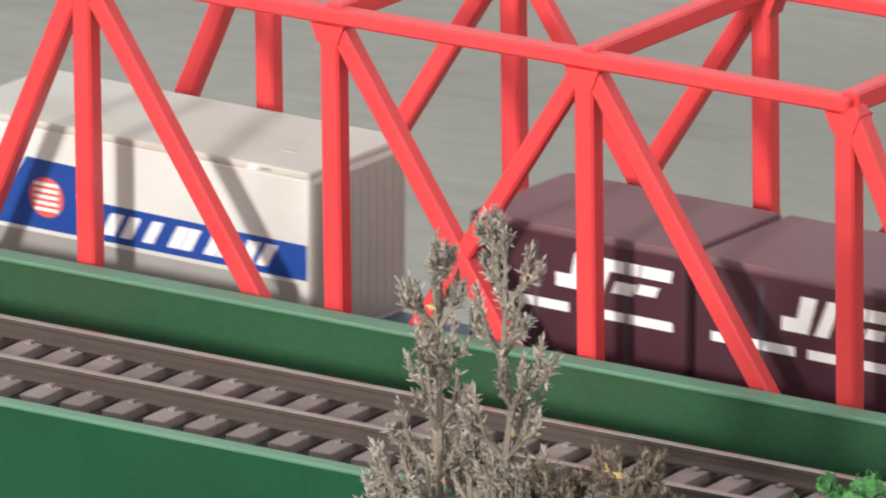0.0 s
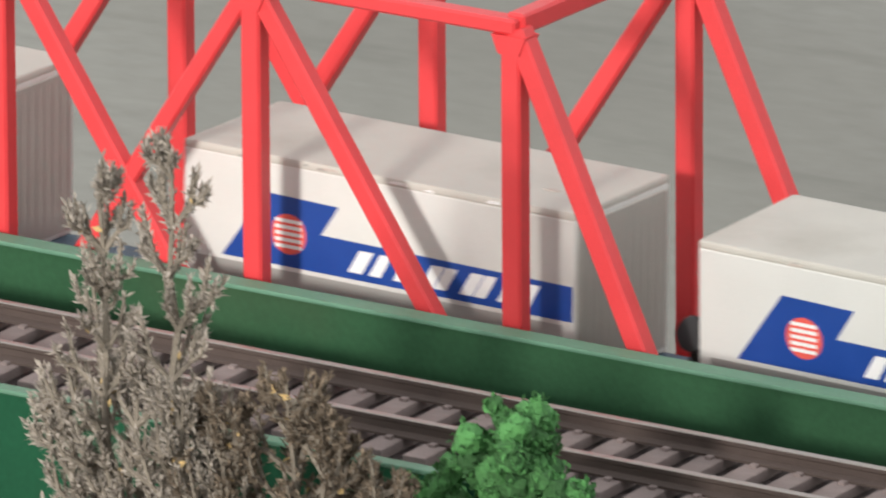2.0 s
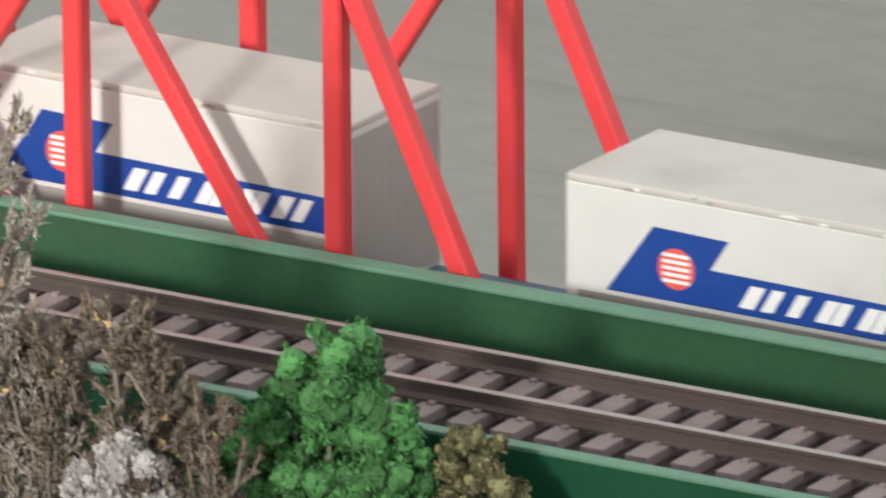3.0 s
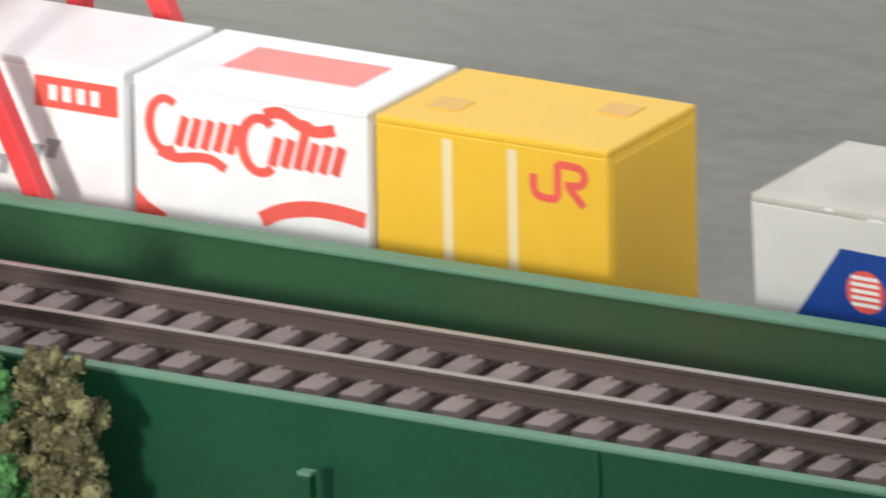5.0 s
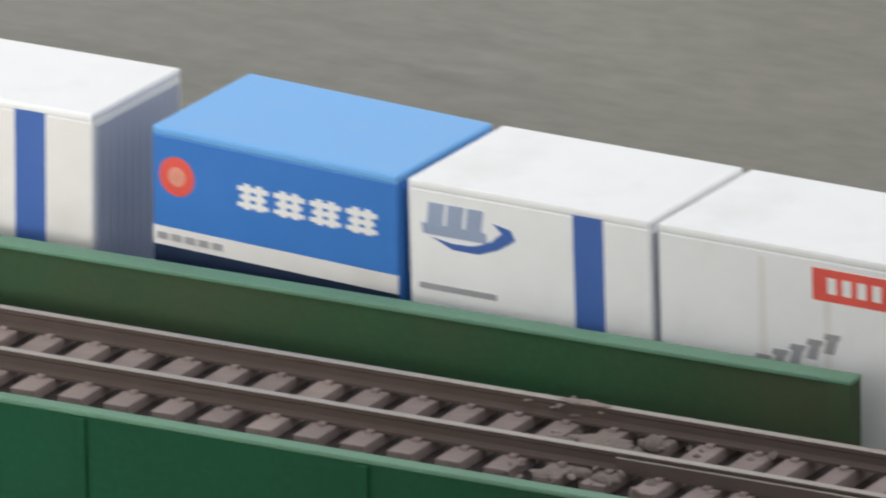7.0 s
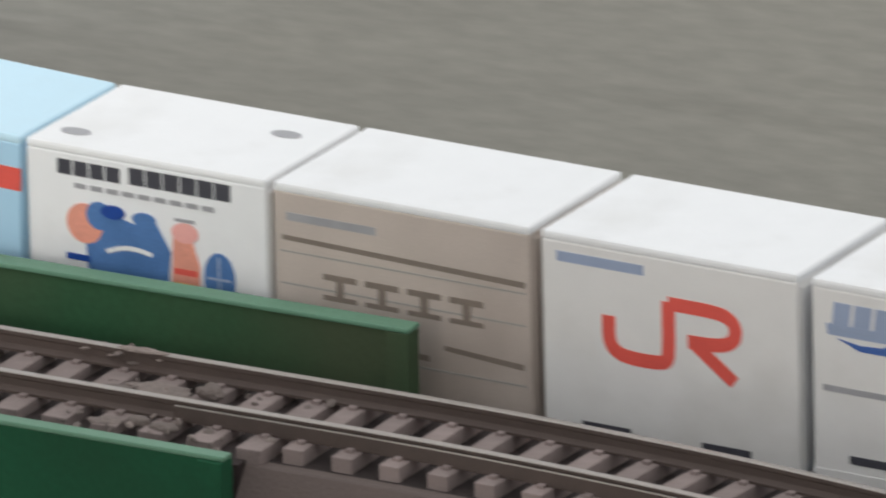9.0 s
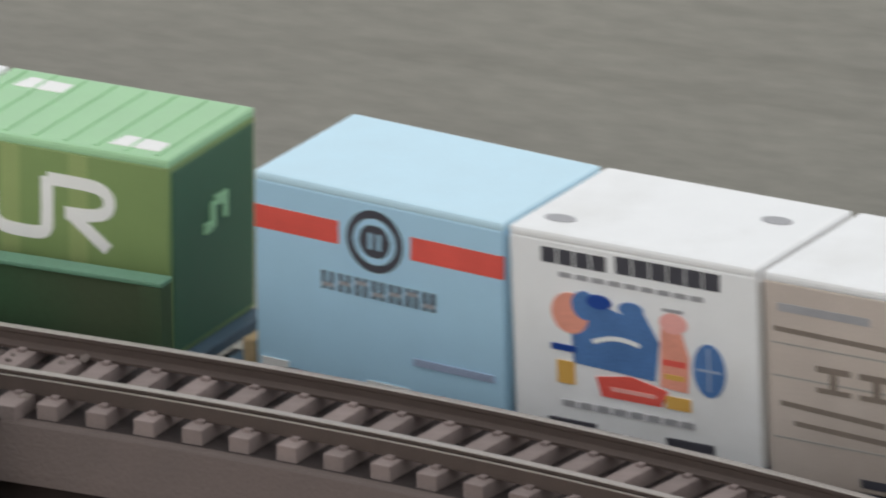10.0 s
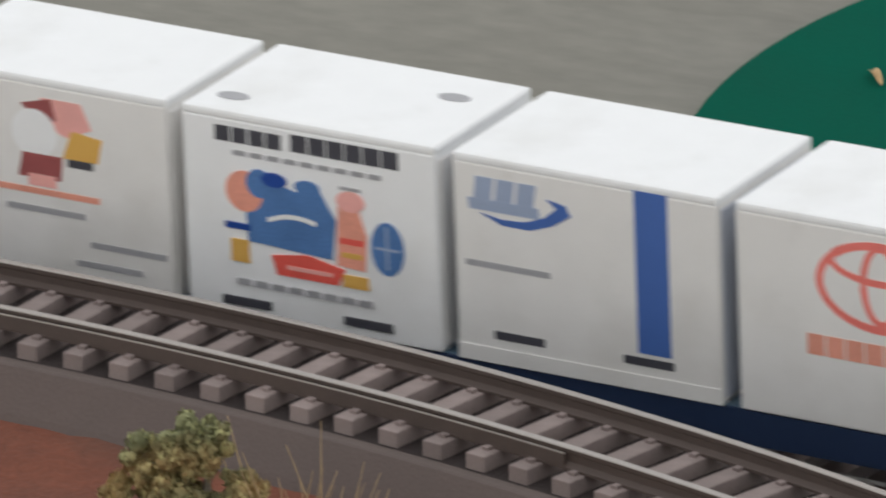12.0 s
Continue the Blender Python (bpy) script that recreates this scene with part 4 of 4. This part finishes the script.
# order along the train: start of each box on the train's own line, in millimetres
LOADS = [
    ((161.1, 287.6), [(165.6, 42.8, lambda: long_box(17.6, 42.8)), (227.2, 24.6, maroon), (252.8, 24.6, maroon)]),
    ((32.6, 155.1), [(39.5, 43.9, lambda: long_box(17.8, 43.9)), (107.5, 44.2, lambda: long_box(17.35, 44.2))]),
    # this arc box is whiter than its twins: brighter exposure put into its body
    ((-112.0, 28.5), [(-107.6, 26.2, blue_box, 1.6), (-79.8, 25.3, lambda: arc_white(25.3, "white")), (-53.6, 25.6, panel_white), (-26.9, 25.2, swash_white), (-0.9, 24.6, yellow_box)]),
    ((-252.5, -113.6), [(-247.2, 25.7, banded_sky, 1.8), (-220.3, 25.0, lambda: picture_box(25.0)), (-194.5, 26.2, tan_box), (-167.1, 25.7, mark_red_white), (-140.0, 25.7, lambda: arc_white(25.7))]),
    ((-396.0, -255.5), [(-391.2, 25.8, figure_box), (-363.8, 25.5, lambda: picture_box(25.5)), (-336.6, 26.1, lambda: arc_white(26.1)), (-308.8, 26.9, oval_white), (-281.4, 24.4, green_box)]),
]
TRAIN = [(0, -357.8), (0.5, -328.2), (1.0, -296.0), (1.5, -265.0), (2.0, -232.7), (2.5, -203.1), (3.0, -169.8), (3.5, -136.2), (3.7, -122.6), (5.5, -2.4), (6.0, 31.4), (6.5, 66.0), (6.7, 80.1), (8.3, 195.4), (8.5, 210.2), (9.0, 248.6), (9.5, 285.8), (10.5, 362.4), (11.0, 402.4), (11.5, 441.8), (12.0, 479.8)]


def train_at(t):
    for (t0, a), (t1, b) in zip(TRAIN, TRAIN[1:]):
        if t <= t1:
            return a + (b - a) * (t - t0) / (t1 - t0)
    return TRAIN[-1][1]


def wagon_pose(u0, u1, t):
    """The wagon stands with both bogies on the far line."""
    s = train_at(t) + (u0 + u1) / 2
    d = (u1 - u0) / 2 - 22
    xa, ya, _ = far_line(s - d)
    xb, yb, _ = far_line(s + d)
    za, zb = far_grade(s - d), far_grade(s + d)
    run = math.hypot(xb - xa, yb - ya)
    return pose((xa + xb) / 2 * MM, (ya + yb) / 2 * MM, (DECK_Z + (za + zb) / 2) * MM, (far_cant(s - d) + far_cant(s + d)) / 2, math.degrees(math.atan2(za - zb, run)), math.degrees(math.atan2(yb - ya, xb - xa)))


MOVERS = []
for (u0, u1), boxes in LOADS:
    MOVERS.append((wagon(u0, u1, "dark navy container flat wagon on the far track", (boxes[0][0] - u0, u1 - boxes[-1][0] - boxes[-1][1]), "straw" if u1 == -113.6 else "black", u1 == 287.6), (u0, u1), 0.0))
    for start, length, build, *tilt in boxes:
        c = build()
        MOVERS.append((c, (u0, u1), start + length / 2 - (u0 + u1) / 2, *tilt))


# ---- plants in the foreground ----
def flake(bm, at, size, rng, long=1.0):
    """One small bent leaf."""
    m = Matrix.Translation(at) @ Euler([rng.uniform(0, 6.28) for _ in range(3)]).to_matrix().to_4x4()
    pts = [(-1, 0, 0), (0, -0.55, 0.25), (1, 0, 0), (0, 0.55, 0.25)]
    vs = [bm.verts.new(m @ Vector((x * size * long, y * size, z * size))) for x, y, z in pts]
    bm.faces.new((vs[0], vs[1], vs[2]))
    bm.faces.new((vs[0], vs[2], vs[3]))


def twig(bm, p, q, r0, r1, sides=5):
    p, q = Vector(p), Vector(q)
    u = (q - p).normalized()
    v = u.orthogonal().normalized()
    w = u.cross(v)
    a = [bm.verts.new(p + (v * math.cos(k) + w * math.sin(k)) * r0) for k in (6.283 * i / sides for i in range(sides))]
    b = [bm.verts.new(q + (v * math.cos(k) + w * math.sin(k)) * r1) for k in (6.283 * i / sides for i in range(sides))]
    for i in range(sides):
        bm.faces.new((a[i], a[(i + 1) % sides], b[(i + 1) % sides], b[i]))
    bm.faces.new(b)


def needle(bm, at, way, size, wide, rng):
    """One narrow leaf that points along way, bent along its middle."""
    side = way.cross(Vector([rng.gauss(0, 1) for _ in range(3)])).normalized() * wide
    keel = way.cross(side).normalized() * wide * 0.4
    a, b, c, d = (bm.verts.new(v) for v in (at, at + way * size * 0.5 + side + keel, at + way * size, at + way * size * 0.5 - side + keel))
    bm.faces.new((a, b, c))
    bm.faces.new((a, c, d))


def dry_tree(name, label, base, stems, seed, leaf, size=0.21, shoots=4, dense=84):
    """Upright twiggy plant: tapered stems and rising finger-like shoots bristling with narrow dry leaves."""
    rng = random.Random(seed)
    t = empty(name, label, "tree", at=base)
    wood, leaves, faded = bmesh.new(), bmesh.new(), bmesh.new()

    def finger(p, q, r0, count):
        """One shoot from p to q that curves upwards, set all along with leaves."""
        mid = p.lerp(q, 0.5) + Vector(((q.x - p.x) * 0.22, (q.y - p.y) * 0.22, -(q - p).length * 0.1))
        twig(wood, p, mid, r0, r0 * 0.8, 5)
        twig(wood, mid, q, r0 * 0.8, r0 * 0.45, 5)
        for j in range(count):
            g = rng.uniform(0.1, 1.0)
            a, b, f = (mid, q, (g - 0.5) * 2) if g > 0.5 else (p, mid, g * 2)
            way = ((b - a).normalized() + Vector([rng.gauss(0, 0.5) for _ in range(3)])).normalized()
            needle(leaves, a.lerp(b, f), way, rng.uniform(2.6, 5.0) * size, rng.uniform(0.35, 0.7) * size, rng)
        if rng.random() < 0.07:
            flake(faded, p.lerp(q, rng.random()) + Vector((rng.gauss(0, 0.3), -0.5, 0)), rng.uniform(0.4, 0.75), rng)
        return mid

    for dx, dy, top, width in stems:
        steps = 15
        prev = Vector((dx * 0.25, dy, 0))
        for i in range(1, steps + 1):
            f = i / steps
            cur = Vector((dx * (0.25 + 0.75 * min(1, f * 1.5)) + rng.uniform(-0.4, 0.4), dy + rng.uniform(-0.4, 0.4), top * f * 0.93))
            twig(wood, prev, cur, 0.8 * (1.05 - f) + 0.2, 0.8 * (1.05 - f) + 0.16)
            finger(prev, cur, 0.2, 30)
            for k in range(shoots):
                a = rng.uniform(0, 6.283)
                reach = width * (1.1 - f) ** 0.6 * rng.uniform(0.35, 1.0) + 0.7
                tip = cur + Vector((math.cos(a) * reach, math.sin(a) * reach * 0.8, reach * rng.uniform(1.0, 1.6) + 2.2))
                tip.z = min(tip.z, top + rng.uniform(-3, 0.6))
                mid = finger(cur, tip, 0.3, dense)
                for n in range(2):
                    b = a + rng.uniform(-0.9, 0.9)
                    l = reach * rng.uniform(0.3, 0.55) + 0.6
                    q = mid + Vector((math.cos(b) * l, math.sin(b) * l, l * rng.uniform(0.9, 1.5)))
                    q.z = min(q.z, top + rng.uniform(-4, 0))
                    finger(mid, q, 0.22, int(dense * 0.6))
            prev = cur
    part("trunk", wood, "bark", t)
    part("crown", leaves, leaf, t, "narrow greyish dry leaves")
    part("faded_leaves", faded, "fadedleaf", t, "a few faded yellow leaves")
    return t


dry_tree("dry_tree", "tall greyish dry twiggy tree with two stems", (-79.5, -75, -38), [(-5.4, 0.5, 72.5, 6.5), (2.9, -0.5, 77, 6.5), (-2.5, 1.5, 54, 9), (4.5, -1.0, 54, 9), (-9.5, 0.5, 51, 6.5), (8.5, 0, 51, 6.5)], 3, "dry", size=0.24, shoots=4, dense=60)
dry_tree("dry_bush", "brown dry twiggy bush beside the bridge", (-66, -76, -38), [(-5, 0, 53, 7.5), (1, 2, 56, 8), (6, -1, 54, 7.5), (11, 1, 49, 6.5)], 8, "rust", shoots=4, size=0.25, dense=76)


def foam_shrub(name, label, base, lumps, seed, leaf, flakes=440, size=0.52):
    """A shrub of spongy clumps on short limbs."""
    rng = random.Random(seed)
    t = empty(name, label, "shrub", at=base)
    wood, crown = bmesh.new(), bmesh.new()
    for x, y, z, r in lumps:
        twig(wood, (0, 0, 0), (x * 0.5, y * 0.5, z * 0.55), 0.9, 0.6)
        twig(wood, (x * 0.5, y * 0.5, z * 0.55), (x, y, z), 0.6, 0.25)
        for k in range(int(12 + r * 5)):
            d = Vector([rng.gauss(0, 1) for _ in range(3)]).normalized() * r * rng.uniform(0.45, 0.95)
            c, s = Vector((x, y, z)) + d, r * rng.uniform(0.17, 0.33)
            got = bmesh.ops.create_icosphere(crown, subdivisions=2, radius=s, matrix=Matrix.Translation(c))
            for v in got["verts"]:
                o = v.co - c
                v.co = c + o * (1 + 0.45 * noise.noise(v.co * 1.1) + 0.3 * noise.noise(v.co * 3.1))
            for j in range(int(flakes / 8)):
                e = Vector([rng.gauss(0, 1) for _ in range(3)]).normalized() * s * rng.uniform(0.9, 1.3)
                flake(crown, c + e, rng.uniform(0.5, 1.0) * size, rng)
    part("limbs", wood, "bark", t)
    part("crown", crown, leaf, t)
    return t


foam_shrub("green_shrub", "bright green spongy model shrub in front of the bridge", (-53.2, -62, -38),
           [(3, 0, 46.5, 4.6), (6, 1, 42, 4.2), (-1, 0, 40.5, 4.2), (-6, 1, 37.5, 5), (3, -3, 35, 5.4), (9, 0, 36.5, 4.6), (-10, 0, 31, 5), (-3, -4, 29, 5.4), (6, -4, 28, 5.4), (12, 0, 30, 4.6), (-12, 0, 23, 5), (0, -4, 21, 6), (9, -3, 21, 5), (-13, -2, 28, 4.4), (-15, 0, 22.5, 4.8), (-17, 0, 16, 5)], 5, "foam")
foam_shrub("olive_shrub", "small faded olive shrub beside the bridge", (-37.0, -60, -38), [(0, 0, 40.6, 2.9), (2.4, 0, 36.6, 3.1), (-1.8, 0, 34.6, 3.3), (3, -1, 30.6, 3.5), (-1, -1, 27.6, 3.9)], 9, "olive")
foam_shrub("pale_shrub", "pale grey spongy shrub at the bridge foot", (-61, -79, -38), [(0, 0, 41, 3.2), (-3.5, 0, 38, 3.2), (3, 0, 36.5, 3.4), (0, -2, 32, 4), (-5, 0, 31, 3.6)], 12, "pale")
foam_shrub("yellow_shrub", "low yellowish green shrub on the soil bank", (144.5, -75, -19), [(0, 0, 23, 2.6), (2, 0, 23.5, 2.4), (-3.2, 0, 21.4, 2.6), (4.8, 0, 18.9, 2.6), (-0.5, -1.5, 18.6, 3), (-5.4, 0, 17.6, 2.4), (6, 0, 16, 2.6), (1, 0, 13, 4)], 21, "yellowgreen", size=0.45)


def grass_tuft(base, n, height, seed):
    rng = random.Random(seed)
    bm = bmesh.new()
    for i in range(n):
        a = rng.uniform(0, 6.283)
        p = Vector((rng.gauss(0, 2.2), rng.gauss(0, 1.0), 0))
        h = height * rng.uniform(0.6, 1.0)
        q = p + Vector((math.cos(a) * h * 0.1, math.sin(a) * h * 0.1, h * 0.6))
        twig(bm, p, q, 0.24, 0.17, 3)
        twig(bm, q, q + Vector((math.cos(a) * h * 0.16, math.sin(a) * h * 0.16, h * 0.4)), 0.17, 0.04, 3)
    ob = part("grass_tuft", bm, "straw", at=base)
    return tagged(ob, "dry straw-coloured grass tuft on the soil bank", "grass", kind="stuff")


grass_tuft((155.0, -75, -19), 44, 25, 2)



def fallen_leaf(base):
    """A curled dry leaf with its thin stalk."""
    g = empty("fallen_leaf", "pale curled dry leaf lying on the green mat", "leaf", at=base)
    bm = bmesh.new()
    rows = []
    for i in range(7):
        f = i / 6
        w = 1.3 * math.sin(math.pi * (0.12 + 0.8 * f))
        rows.append([bm.verts.new((-1.6 + 3.6 * f + 0.3 * v, 5 * (0.5 - f) + v * w * 0.6, 0.15 + abs(v) * w * 0.9 + z)) for z in (0, 0.12) for v in (-1, 0, 1)])
    for a, b in zip(rows, rows[1:]):
        for k in (0, 1, 3, 4):
            bm.faces.new((a[k], a[k + 1], b[k + 1], b[k]))
        for k in (0, 2):
            bm.faces.new((a[k], b[k], b[k + 3], a[k + 3]))
    part("blade", bm, "straw", g)
    bm = bmesh.new()
    twig(bm, (2.0, 3.0, 0.5), (0.6, 11.0, 0.6), 0.3, 0.25)
    twig(bm, (0.6, 11.0, 0.6), (-2.6, 17.0, 0.4), 0.25, 0.15)
    part("stalk", bm, "bark", g)
    return g


fallen_leaf((-167.7, 830.6, -297.9))

# a short post with a pale cap before the girder
for px in (-13.4, -122.6):
    mp = empty("marker_post", "short green post with a paler cap beside the girder", "post", "marker posts", at=(px, -55.4, -38))
    bm = bmesh.new()
    add_box(bm, -0.6, 0.6, -0.6, 0.6, 0, 33.4, 0.15)
    part("shaft", bm, "green", mp)
    bm = bmesh.new()
    add_box(bm, -0.7, 0.7, -0.6, 0.6, 33.4, 33.8, 0.12)
    part("cap", bm, "flange", mp, "pale green cap")


def motions():
    times = [0.25 * i for i in range(49)]
    for ob, (u0, u1), offset, *tilt in MOVERS:
        # a box that sits askew on its pegs leans by some degrees
        lean = tilt[0] if tilt else 0.0
        shift = pose(offset * MM, 0, (0.05 + 13.2 * math.sin(radians(lean)) if offset else 0) * MM, 0, lean, 0)
        walk(ob, [(t, wagon_pose(u0, u1, t) @ shift) for t in times])


motions()
